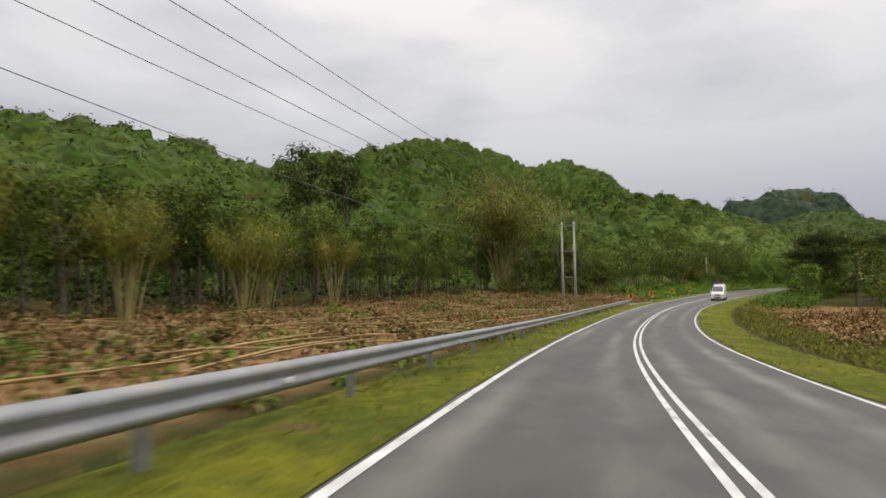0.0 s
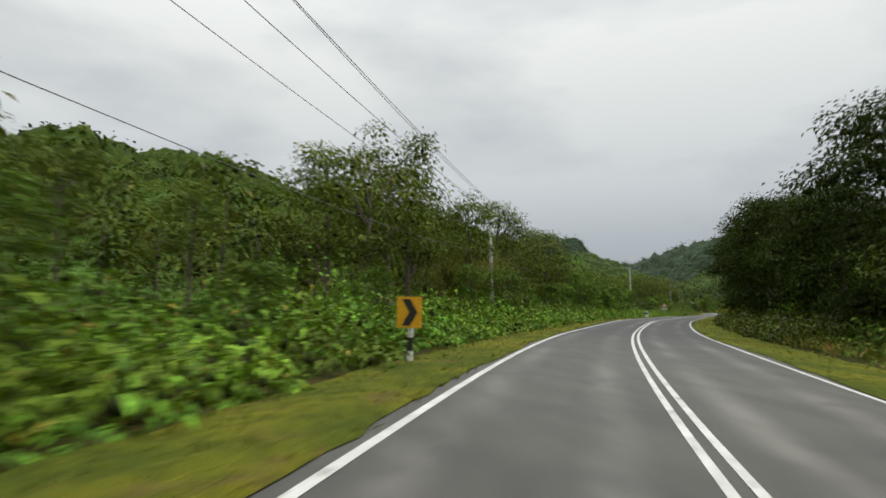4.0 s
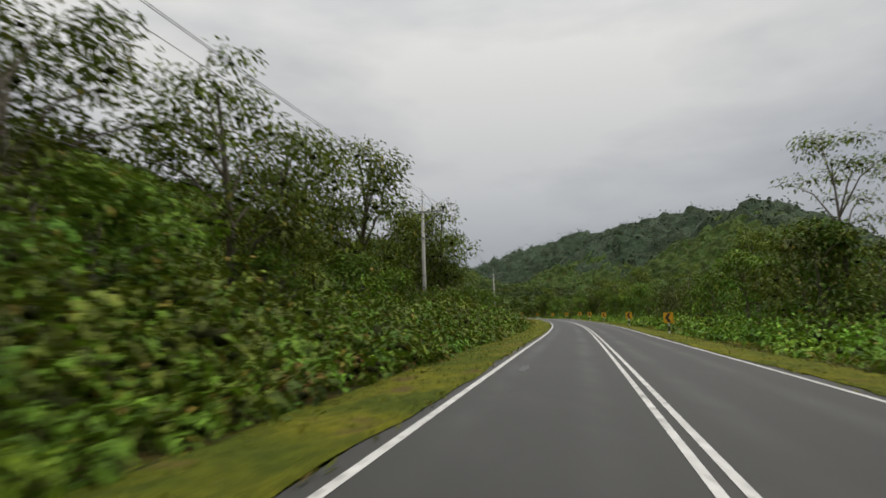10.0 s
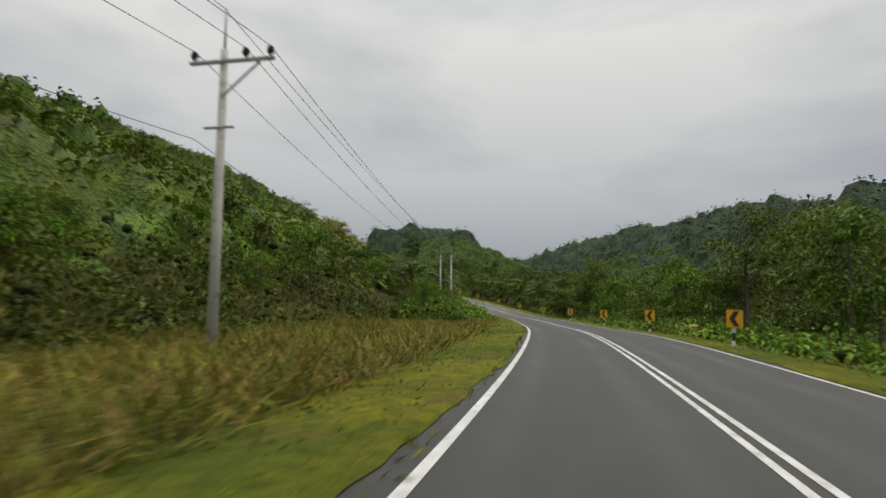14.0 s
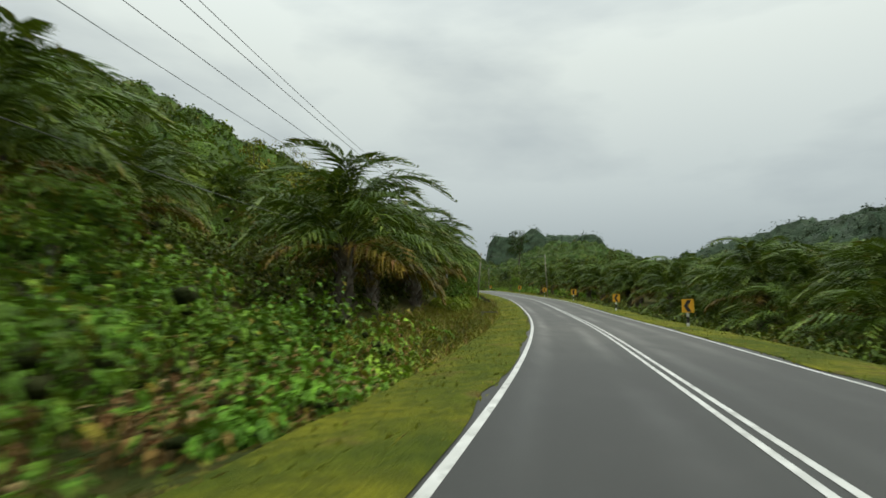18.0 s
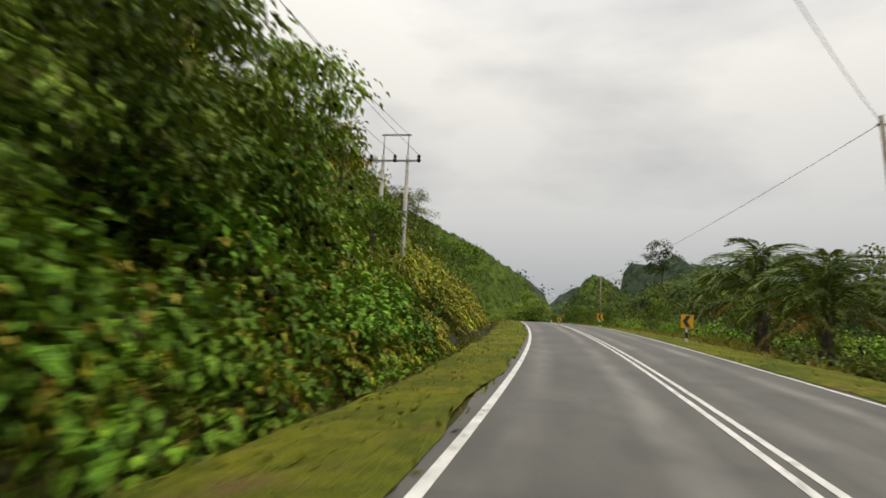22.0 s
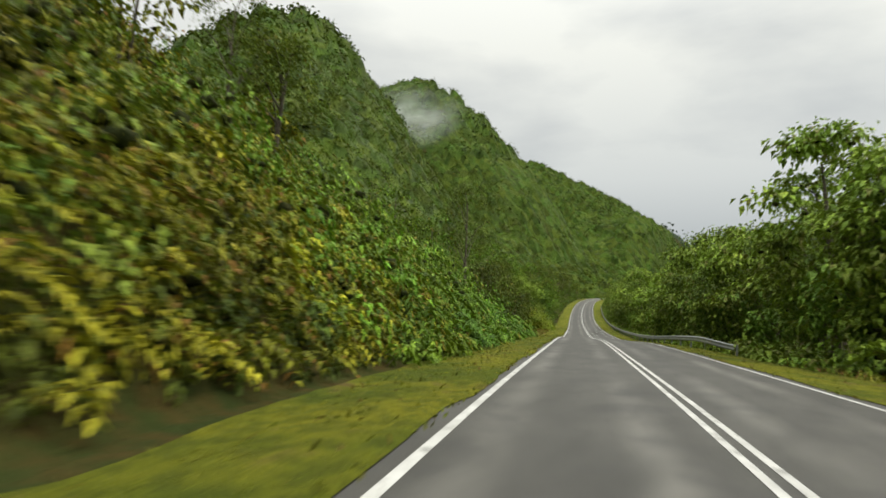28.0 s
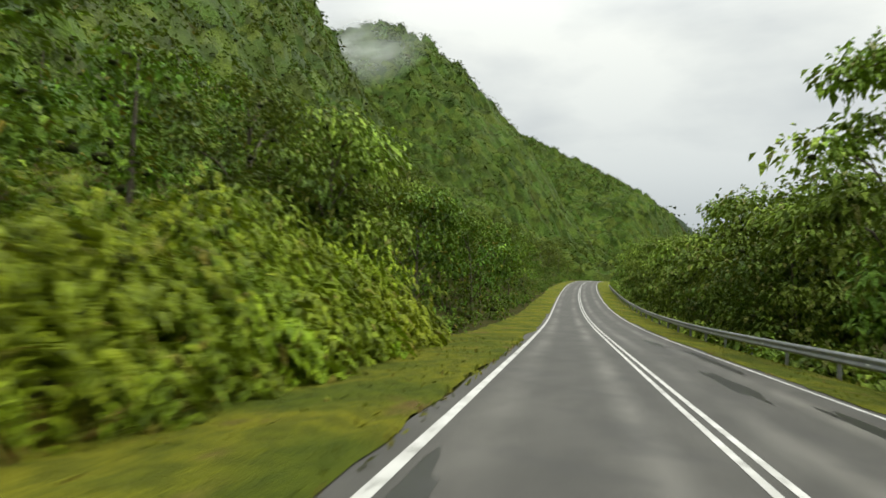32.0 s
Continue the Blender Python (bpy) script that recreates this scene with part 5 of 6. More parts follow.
def canopy(label, s0, s1, l0, l1, step, crown, rise, boughs, leaf, mat, seed):
    """Closed forest on a slope seen from afar: crowns of uneven height grown into one another, with loose boughs standing out."""
    r = np.random.default_rng(seed)
    S, L = np.meshgrid(np.arange(s0, s1 + step, step), np.arange(l0, l1 + step, step), indexing="ij")
    n, k = S.shape
    S, L = S + r.uniform(-0.35, 0.35, S.shape) * step, L + r.uniform(-0.35, 0.35, S.shape) * step
    ci, cj = int((s1 - s0) / crown) + 4, int((l1 - l0) / crown) + 4
    cs, cl = (np.arange(ci)[:, None] - 1.5 + r.uniform(-0.45, 0.45, (ci, cj))) * crown + s0, (np.arange(cj)[None] - 1.5 + r.uniform(-0.45, 0.45, (ci, cj))) * crown + l0
    top = rise * r.choice([0.35, 0.6, 0.8, 1.0, 1.5], (ci, cj)) * r.uniform(0.85, 1.15, (ci, cj))
    wide = crown * r.uniform(0.45, 0.85, (ci, cj))
    gi, gj = np.clip(((S - s0) / crown + 1.5).round().astype(int), 1, ci - 2), np.clip(((L - l0) / crown + 1.5).round().astype(int), 1, cj - 2)
    up = np.full(S.shape, -0.1 * rise)
    for di in (-1, 0, 1):
        for dj in (-1, 0, 1):
            q = (gi + di, gj + dj)
            d2 = ((S - cs[q]) ** 2 + (L - cl[q]) ** 2) / wide[q] ** 2
            up = np.maximum(up, top[q] - wide[q] * 0.8 * (1 - np.sqrt(np.clip(1 - d2, 0, 1))) - np.where(d2 > 1, rise, 0))
    up = up + r.normal(0, 0.06 * crown ** 0.7, S.shape)
    rim = np.minimum(np.minimum(S - s0, s1 - S), np.minimum(L - l0, l1 - L))
    up = up - 1.6 * rise * (1 - smooth(rim, 0, 1.6 * crown))
    P = at(S, L) + np.stack([0 * S, 0 * S, up], -1)
    i, j = np.meshgrid(np.arange(n - 1), np.arange(k - 1), indexing="ij")
    F = np.stack([i * k + j, (i + 1) * k + j, (i + 1) * k + j + 1, i * k + j + 1], -1).reshape(-1, 4)
    flat = P.reshape(-1, 3)
    w = np.clip(up.ravel() / rise, 0.05, 1.5) ** 1.5
    pick = r.choice(len(flat), boughs, p=w / w.sum())
    d = ball_dirs(boughs, r, 0.9)
    sz = leaf * r.uniform(0.5, 1.4, boughs)
    V2, F2 = leaves(flat[pick] + r.normal(0, 0.3, (boughs, 3)) * step, shingle(d) + 0.7 * d, sz, sz * 0.7, 0.2, 0.25, r)
    V, F = joined([(flat, F), (V2, F2)])
    return tagged(new("hill_forest", mesh_of("hill_forest", V, F, mat)), label, "forest", kind="stuff")


HF = "tropical forest covering the hillside"
canopy(HF, -70, 270, -112, -54, 1.3, 5.0, 4.4, 34000, 0.80, M_FAR, 401)
canopy(HF, 255, 475, -112, -20, 1.2, 4.6, 3.4, 40000, 0.65, M_SLOPE, 411)
canopy(HF, 450, 950, -112, -24, 1.2, 4.6, 3.8, 110000, 0.66, M_SLOPE, 402)
canopy(HF, -170, 770, -380, -90, 2.8, 8.0, 7.0, 60000, 1.6, M_FAR, 403)
canopy(HF, 720, 1450, -400, -90, 3.2, 8.5, 7.0, 60000, 1.7, M_FAR, 404)
canopy(HF, -170, 1600, -900, -320, 7.0, 15.0, 11.0, 26000, 3.4, M_FAR, 409)
canopy(HF, 910, 1450, -120, 100, 2.6, 7.0, 5.5, 26000, 1.4, M_FAR, 408)
canopy(HF, 20, 720, 38, 132, 1.5, 5.0, 5.0, 50000, 0.8, M_FARD, 405)
canopy(HF, 700, 1450, 32, 140, 2.2, 6.0, 5.0, 20000, 1.2, M_FARD, 413)
canopy(HF, -60, 1450, 112, 560, 4.0, 9.0, 7.5, 44000, 1.9, M_FARD, 406)
canopy(HF, 629, 2250, 480, 1400, 11.0, 20.0, 13.0, 22000, 4.4, M_HAZY_RIDGE, 407)
canopy(HF, 1450, 3300, -200, 1200, 20.0, 34.0, 18.0, 14000, 7.0, M_HAZY_RIDGE, 410)
canopy(HF, 3000, 4300, 0, 2000, 28.0, 46.0, 20.0, 8000, 9.0, M_HAZY_RIDGE, 412)

# ================= road furniture =================
def w_beam(s0, s1, l, label, side, flare=True):
    """A W-profile steel barrier with its posts; each span and post is a piece."""
    e = empty("guardrail", label, "guardrail", "guardrails")
    prof = np.array([(0.00, 0.44), (0.055, 0.47), (0.075, 0.50), (0.07, 0.53), (0.015, 0.575), (0.015, 0.605), (0.07, 0.65), (0.075, 0.68), (0.055, 0.71), (0.0, 0.74), (-0.012, 0.74)])
    prof[:, 1] = 0.33 + (prof[:, 1] - 0.44) * 1.12
    prof = np.vstack([prof, prof[::-1] - [0.014, 0]])
    n = int(round((s1 - s0) / 4.0))
    for i in range(n):
        a, b = s0 + i * (s1 - s0) / n, s0 + (i + 1) * (s1 - s0) / n + 0.02
        ss = np.linspace(a, b, 5)
        V = []
        for q in ss:
            k = smooth(q, s1 - 5.0, s1) if flare == 1 else 1 - smooth(q, s0, s0 + 5.0) if flare == -1 else 0.0
            ll = l + side * 0.9 * float(k)
            z0 = float(line(q)[2] + np.interp(q, SG, RB) * np.clip(ll, -WL - 1.5, WR + 1.5)) - 0.02 - 0.32 * float(k)
            for o, h in prof:
                x, y = plan(q, ll - side * o)
                V.append((float(x), float(y), z0 + h))
        m_ = len(prof)
        F = [(r * m_ + c, r * m_ + (c + 1) % m_, (r + 1) * m_ + (c + 1) % m_, (r + 1) * m_ + c) for r in range(4) for c in range(m_)]
        beam = part("beam", mesh_of("beam", V, F, M_STEEL, False), e)
        k = smooth(b, s1 - 5.0, s1) if flare == 1 else 1 - smooth(a, s0, s0 + 5.0) if flare == -1 else 0.0
        q = a if flare != 1 else b
        ll = l + side * (0.9 * float(k) + 0.09)
        m = place(q, ll, 0, -0.3)
        post = part("post", POST, e, "", m)
        if i % 2 == 0:
            part("reflector", REFL, e, "small pale reflector bracket", place(a + 2, l - side * 0.09, 0, 0.0) @ Matrix.Translation((0, 0, float(line(a + 2)[2] + np.interp(a + 2, SG, RB) * np.clip(l, -WL - 1.5, WR + 1.5) - height(a + 2, l)) + 0.43)))
    return e


POST = bm_mesh("post", box_bm(0.11, 0.06, 1.02 - 0.03, (0, 0, 0.5), 0.008), M_STEEL)
REFL = bm_mesh("reflector", box_bm(0.03, 0.16, 0.05, (0, 0, 0), 0.006), M_WHITE)
w_beam(-59.4, 50.4, -WL - 1.62, "long galvanised steel guardrail beside the grass verge, weathered and dark streaked", -1, 1)
w_beam(622, 801.1, WR + 2.7, "galvanised steel guardrail in front of broad-leaved trees", 1, -1)


def chevron_mesh(turn):
    """Black arrowhead as a thin raised plate; turn 1 points right seen from the front."""
    bm = bmesh.new()
    pts = [(-0.17, 0.29), (0.03, 0.29), (0.21, 0.0), (0.03, -0.29), (-0.17, -0.29), (0.01, 0.0)]
    vs = [bm.verts.new((turn * x * CHS, -0.019, z * CHS)) for x, z in pts]
    quads = [(0, 1, 2, 5), (5, 2, 3, 4)]
    fs = [bm.faces.new([vs[i] for i in (q if turn < 0 else q[::-1])]) for q in quads]
    r = bmesh.ops.extrude_face_region(bm, geom=fs)
    for v in [g for g in r["geom"] if isinstance(g, bmesh.types.BMVert)]:
        v.co.y += -0.004
    bmesh.ops.recalc_face_normals(bm, faces=bm.faces)
    return bm_mesh("arrow", bm, M_BLACK)


CHS = 1.0
BOARD = bm_mesh("board", box_bm(0.60 * CHS, 0.03, 0.68 * CHS, (0, 0, 0), 0.008), M_YELLOW)
RIM = bm_mesh("back_frame", box_bm(0.5 * CHS, 0.03, 0.06, (0, 0.032, 0.18 * CHS), 0.005, box_bm(0.5 * CHS, 0.03, 0.06, (0, 0.032, -0.18 * CHS), 0.005)), M_STEEL)
ARROWS = {1: chevron_mesh(1), -1: chevron_mesh(-1)}
BANDS = [bm_mesh("post_band", box_bm(0.11 * CHS, 0.10 * CHS, 0.30 * CHS, (0, 0.085, 0), 0.01), m) for m in (M_WHITE, M_BLACK)]


def chevron(s, l, turn, face=0.0, tilt=0.0, top=1.1):
    e = empty("chevron_sign", "yellow curve sign with black chevron on banded black and white post", "road sign", "chevron signs")
    top = top * CHS
    for i in range(5):
        part("post_band", BANDS[(i + (0 if i < 4 else 1)) % 2], e, "", Matrix.Translation((0, 0, top - 0.40 * CHS - i * 0.30 * CHS)))
    part("back_frame", RIM, e, "", Matrix.Translation((0, 0, top)))
    b = part("board", BOARD, e, "", Matrix.Translation((0, 0, top)))
    part("arrow", ARROWS[turn], b, "black arrowhead")
    e.matrix_basis = place(s, l, face, 0.0) @ pose(0, 0, 0, 0, tilt, 0)
    return e


for s, l, turn, face, tilt in (
    (49.2, -5.1, 1, -3, 0.2),
    (61.0, -5.0, 1, -2, 0.5),
    (73.6, -5.0, 1, 2, -2.2),
    (84.0, -5.0, 1, -6, 1.7),
    (253.2, 4.9, -1, -3, -1.3),
    (275.5, 4.9, -1, 6, -0.1),
    (298.5, 4.9, -1, 4, -0.1),
    (314.0, 4.9, -1, 2, -1.7),
    (325.6, 4.9, -1, 2, 1.8),
    (340.4, 4.9, -1, 0, 1.2),
    (356.0, 4.9, -1, 2, -2.2),
    (374.0, 4.9, -1, 3, 0.5),
    (393.2, 4.9, -1, -2, -2.3),
    (413.9, 4.9, -1, 4, -0.1),
    (433.4, 4.9, -1, 3, 1.9),
    (454.3, 4.9, -1, 3, 2.1),
    (474.0, 4.9, -1, -1, 1.5),
    (494.4, 4.9, -1, -1, 2.2),
    (525.8, 5.9, -1, 5, -2.0),
    (561.0, 7.0, -1, -4, -1.4),
):
    chevron(s, l, turn, face, tilt)


def lettering(name, body, size, mat, parent, m, depth=0.004):
    c = bpy.data.curves.new(name, "FONT")
    c.body, c.size, c.align_x, c.align_y, c.extrude = body, size, "CENTER", "CENTER", depth
    ob = new(name, c)
    c.materials.append(mat)
    ob.parent, ob.matrix_basis = parent, m
    return ob


def km_post(s, l):
    e = empty("kilometre_post", "white concrete kilometre post with blue number plate on the grass verge", "kilometre post")
    bm = box_bm(0.42, 0.16, 1.12, (0, 0, 0.46), 0.02)
    part("body", bm_mesh("body", bm, M_WHITE), e)
    p = part("plate", bm_mesh("plate", box_bm(0.385, 0.012, 0.20, (0, -0.086, 0.60), 0.002), M_BLUE), e, "blue plate with the distance")
    q = part("plate", bm_mesh("plate", box_bm(0.385, 0.012, 0.16, (0, -0.086, 0.80), 0.002), M_BLUE), e, "blue plate with a place name in bars")
    part("bar", bm_mesh("bar", box_bm(0.27, 0.006, 0.065, (0, -0.096, 0.80)), M_WHITE), q)
    lettering("number", "19", 0.15, M_WHITE, p, pose(0, -0.093, 0.60, 90, 0, 0))
    e.matrix_basis = place(s, l, 0, 0.0)
    return e


km_post(163.8, -4.6)


def no_overtaking(s, l):
    e = empty("prohibition_sign", "round red and white no-overtaking sign with plate on a steel post", "road sign")
    bm = bmesh.new()
    bmesh.ops.create_cone(bm, cap_ends=True, segments=16, radius1=0.035, radius2=0.035, depth=2.5, matrix=Matrix.Translation((0, 0, 1.15)))
    part("post", bm_mesh("post", bm, M_STEEL, True), e)

    def disc(name, r, y, mat, d=0.012):
        bm = bmesh.new()
        bmesh.ops.create_cone(bm, cap_ends=True, segments=40, radius1=r, radius2=r, depth=d, matrix=Matrix.Translation((0, y, 2.25)) @ Matrix.Rotation(radians(90), 4, "X"))
        return bm_mesh(name, bm, mat)
    d = part("disc", disc("disc", 0.36, -0.045, M_RED), e, "red rimmed round sign face")
    part("face", disc("face", 0.275, -0.054, M_WHITE, 0.008), d)
    for x in (-0.1, 0.1):
        car = box_bm(0.15, 0.008, 0.06, (x, -0.062, 2.21), 0.01, box_bm(0.09, 0.008, 0.06, (x, -0.062, 2.26), 0.01))
        part("car_shape", bm_mesh("car_shape", car, M_BLACK), d)
    part("slash", bm_mesh("slash", box_bm(0.58, 0.008, 0.055, (0, 0, 0), m=Matrix.Translation((0, -0.070, 2.25)) @ Matrix.Rotation(radians(40), 4, "Y")), M_RED), d)
    p = part("plate", bm_mesh("plate", box_bm(0.80, 0.014, 0.36, (0, -0.045, 1.62), 0.01), M_WHITE), e, "white plate with unreadable lines")
    for z in (1.68, 1.57):
        part("bar", bm_mesh("bar", box_bm(0.6, 0.005, 0.05, (0, -0.055, z)), M_DARK), p)
    e.matrix_basis = place(s, l, 0, 0.0) @ pose(0, 0, 0, 0, 1.0, 0)
    return e


no_overtaking(190.8, -5.6)


# ================= power line =================
def cyl(r1, r2, h, base=(0, 0, 0), seg=12, m=None, bm=None):
    bm = bm or bmesh.new()
    bmesh.ops.create_cone(bm, cap_ends=True, segments=seg, radius1=r1, radius2=r2, depth=h, matrix=(m or Matrix.Identity(4)) @ Matrix.Translation((base[0], base[1], base[2] + h / 2)))
    return bm


def insulator_mesh():
    bm = cyl(0.03, 0.03, 0.14)
    for z, r in ((0.10, 0.10), (0.17, 0.115), (0.24, 0.10)):
        cyl(r, r * 0.55, 0.06, (0, 0, z), 14, None, bm)
    return bm_mesh("insulator", bm, M_DARK, True)


INSUL = insulator_mesh()
SHAFT = bm_mesh("shaft", cyl(0.17, 0.10, 11.0, (0, 0, -1.5), 14), M_CONC, True)
ARM = bm_mesh("crossarm", box_bm(2.6, 0.09, 0.10, (0.32, -0.14, 0), 0.008), M_STEEL)
SPIKE = bm_mesh("earth_spike", cyl(0.035, 0.025, 1.25), M_STEEL, True)
BRACE = bm_mesh("brace", box_bm(1.5, 0.05, 0.05, (0, -0.14, 0)), M_STEEL)
HBEAM = bm_mesh("top_beam", box_bm(1.75, 0.08, 0.09, (0, 0, 0), 0.006), M_STEEL)
TOPZ = 9.5
WIRE_P = ((-0.85, TOPZ - 0.05), (0.75, TOPZ - 0.05), (1.5, TOPZ - 0.05), (0.0, TOPZ + 1.2), (-0.75, TOPZ - 2.6))
WIRE_H = ((-1.4, TOPZ - 0.05), (0.0, TOPZ - 0.05), (1.4, TOPZ - 0.05), (0.72, TOPZ + 1.2), (-1.0, TOPZ - 3.2))


def pole(s, l, lean=0.0, up=0.0):
    e = empty("utility_pole", "grey concrete power pole with a crossarm and dark insulators", "power pole", "power poles")
    part("shaft", SHAFT, e)
    part("earth_spike", SPIKE, e, "", Matrix.Translation((0, 0, TOPZ)))
    part("crossarm", ARM, e, "", Matrix.Translation((0, 0, TOPZ - 0.4)))
    part("brace", BRACE, e, "", Matrix.Translation((0.62, 0, TOPZ - 0.95)) @ Matrix.Rotation(radians(-40), 4, "Y"))
    for x in (-0.85, 0.75, 1.5):
        part("insulator", INSUL, e, "", Matrix.Translation((x, -0.14, TOPZ - 0.35)))
    part("stay_bracket", bm_mesh("stay_bracket", box_bm(0.9, 0.06, 0.06, (0, -0.12, TOPZ - 2.3)), M_STEEL), e)
    e.matrix_basis = place(s, l, 0, up) @ pose(0, 0, 0, 0, lean, 0)
    return e


def h_pole(s, l, lean=0.0, up=0.0):
    e = empty("double_pole", "double concrete power pole with two shafts joined by beams", "power pole", "power poles")
    for x in (-0.72, 0.72):
        part("shaft", SHAFT, e, "", Matrix.Translation((x, 0, 0)))
        part("earth_spike", SPIKE, e, "", Matrix.Translation((x, 0, TOPZ)))
    part("top_beam", HBEAM, e, "", Matrix.Translation((0, 0, TOPZ + 1.2)))
    for z in (TOPZ - 0.4, TOPZ - 3.4, TOPZ - 6.4):
        part("crossarm", bm_mesh("crossarm", box_bm(3.0 if z > TOPZ - 1 else 1.9, 0.09, 0.10, (0, -0.15, z), 0.008), M_STEEL), e)
    for x in (-1.4, 0.0, 1.4):
        for sgn in (-1, 1):
            part("insulator", INSUL, e, "", Matrix.Translation((x, -0.14 + sgn * 0.12, TOPZ - 0.4)) @ Matrix.Rotation(radians(sgn * 80), 4, "X"))
        part("insulator", INSUL, e, "", Matrix.Translation((x, -0.14, TOPZ - 0.34)))
    e.matrix_basis = place(s, l, 0, up) @ pose(0, 0, 0, 0, lean, 0)
    return e


def span_wire(name, label, a, b, sag, r=0.011):
    t = np.linspace(0, 1, 17)[:, None]
    P = np.asarray(a) * (1 - t) + np.asarray(b) * t - np.array([0, 0, 1.0]) * 4 * sag * t * (1 - t)
    V, F = tube(P, r, 5)
    return tagged(new(name, mesh_of(name, V, F, M_WIRE, True)), label, "cable", "power lines")


LINE = []
for kind, s, l, lean, up in (
    ("H", -24.0, -11.6, 0.0, -2.2),
    ("H", 43.6, -10.9, 0.0, 0.4),
    ("P", 114.0, -10.8, 0.0, -1.2),
    ("P", 187.2, -11.1, 0.0, 0.1),
    ("P", 252.0, -11.2, 0.0, -0.3),
    ("P", 316.1, -11.2, 0.0, -0.95),
    ("H", 380.6, -10.6, 0.0, -1.4),
    ("P", 439.0, -11.1, 0.0, -1.7),
    ("P", 463.8, -10.65, 0.0, -1.0),
    ("H", 495.0, -10.8, 0.0, -3.0),
):
    ob = (h_pole if kind == "H" else pole)(s, l, lean, up)
    wires = WIRE_H if kind == "H" else WIRE_P
    if s < 0:
        wires = WIRE_H[:4] + ((-1.0, TOPZ - 1.2),)
    LINE.append((ob.matrix_basis.copy(), wires))
for (A, wa), (B, wb) in zip(LINE[:-1], LINE[1:]):
    gap = (A.translation - B.translation).length
    for i, ((xa, za), (xb, zb)) in enumerate(zip(wa, wb)):
        low = i == 4
        span_wire("service_cable" if low else "power_line", "thin lower cable strung between power poles" if low else "thin dark overhead power line sagging between poles",
                  A @ Vector((xa, -0.14, za)), B @ Vector((xb, -0.14, zb)), (0.02 if low else 0.016) * gap)


def timber_pole(s, l, h, lean=0.0, up=0.0):
    e = empty("timber_pole", "weathered timber telephone pole, slightly leaning, on the grass", "pole", "timber poles")
    part("shaft", bm_mesh("shaft", cyl(0.085, 0.06, h + 0.5, (0, 0, -0.5), 10), M_WOODP, True), e)
    part("bracket", bm_mesh("bracket", box_bm(0.28, 0.06, 0.06, (0, 0, h - 0.25)), M_STEEL), e)
    e.matrix_basis = place(s, l, 0, up) @ pose(0, 0, 0, 0, lean, 0)
    return e.matrix_basis @ Vector((0, 0, h - 0.2))


TP = [timber_pole(*q) for q in (
    (459.5, -6.6, 6.3, 5.0, 0.0),
    (480.1, 6.7, 7.2, -2.5, 0.0),
    (537.1, 8.2, 6.6, 0.5, 0.0),
    (646.0, 9.2, 7.5, 0.8, 0.0),
)]
for a, b in zip(TP[:-1], TP[1:]):
    span_wire("telephone_cable", "thin telephone cable strung between timber poles", a, b, 0.5, 0.009)


# ================= small things by the road =================
def marker_post(s, l):
    e = empty("marker_post", "short white marker post on the grass verge", "marker post", "marker posts")
    part("body", bm_mesh("body", box_bm(0.12, 0.12, 1.1, (0, 0, 0.35), 0.015), M_WHITE), e)
    part("band", bm_mesh("band", box_bm(0.126, 0.126, 0.12, (0, 0, 0.72), 0.004), M_BLACK), e)
    e.matrix_basis = place(s, l)


for q in ((199.2, 5.7), (560.9, 5.6)):
    marker_post(*q)


def straw_heap(s, l, size):
    r = np.random.default_rng(int(s))
    bm = bmesh.new()
    bmesh.ops.create_icosphere(bm, subdivisions=4, radius=0.6, matrix=Matrix.Translation((0, 0, 0.42)) @ Matrix.Diagonal((1.35, 1.0, 0.85, 1)))
    for v in bm.verts:
        k = 1 + 0.10 * noise.noise(v.co * 3.0)
        v.co = Vector((v.co.x * k, v.co.y * k, max(-0.05, v.co.z * k)))
    ob = tagged(new("straw_bale", bm_mesh("straw_bale", bm, M_HAY, True)), "rounded yellow-brown bale of dry straw on the grass", "bale", "bales")
    ob.matrix_basis = place(s, l, 20) @ Matrix.Diagonal((size, size, size, 1))


for q in ((185.0, 6.9, 0.9), (342.0, 8.0, 1.35)):
    straw_heap(*q)


def culvert_slab(s, l):
    stained = surface("stained_concrete", (0.24, 0.23, 0.20), (0.14, 0.135, 0.115), 0.9, coarse=2.5, fine=20, bump=0.3, spot=(0.07, 0.075, 0.05))
    e = empty("ditch_crossing", "stained flat concrete slab laid across the roadside ditch", "slab", "ditch slabs")
    part("slab", bm_mesh("slab", box_bm(1.5, 0.55, 0.08, (0, 0, 0), 0.012), stained), e)
    for x in (-0.62, 0.62):
        part("headwall", bm_mesh("headwall", box_bm(0.14, 0.6, 0.6, (x, 0, -0.34), 0.012), stained), e)
    p = at(s, -WL - 2.0)
    e.matrix_basis = pose(*[float(v) for v in at(s, l)[:2]], float(p[2]) + 0.03, 0, 0, math.degrees(float(heading(s))) + 4)


for q in ((430.8, -5.75), (493.4, -5.9)):
    culvert_slab(*q)


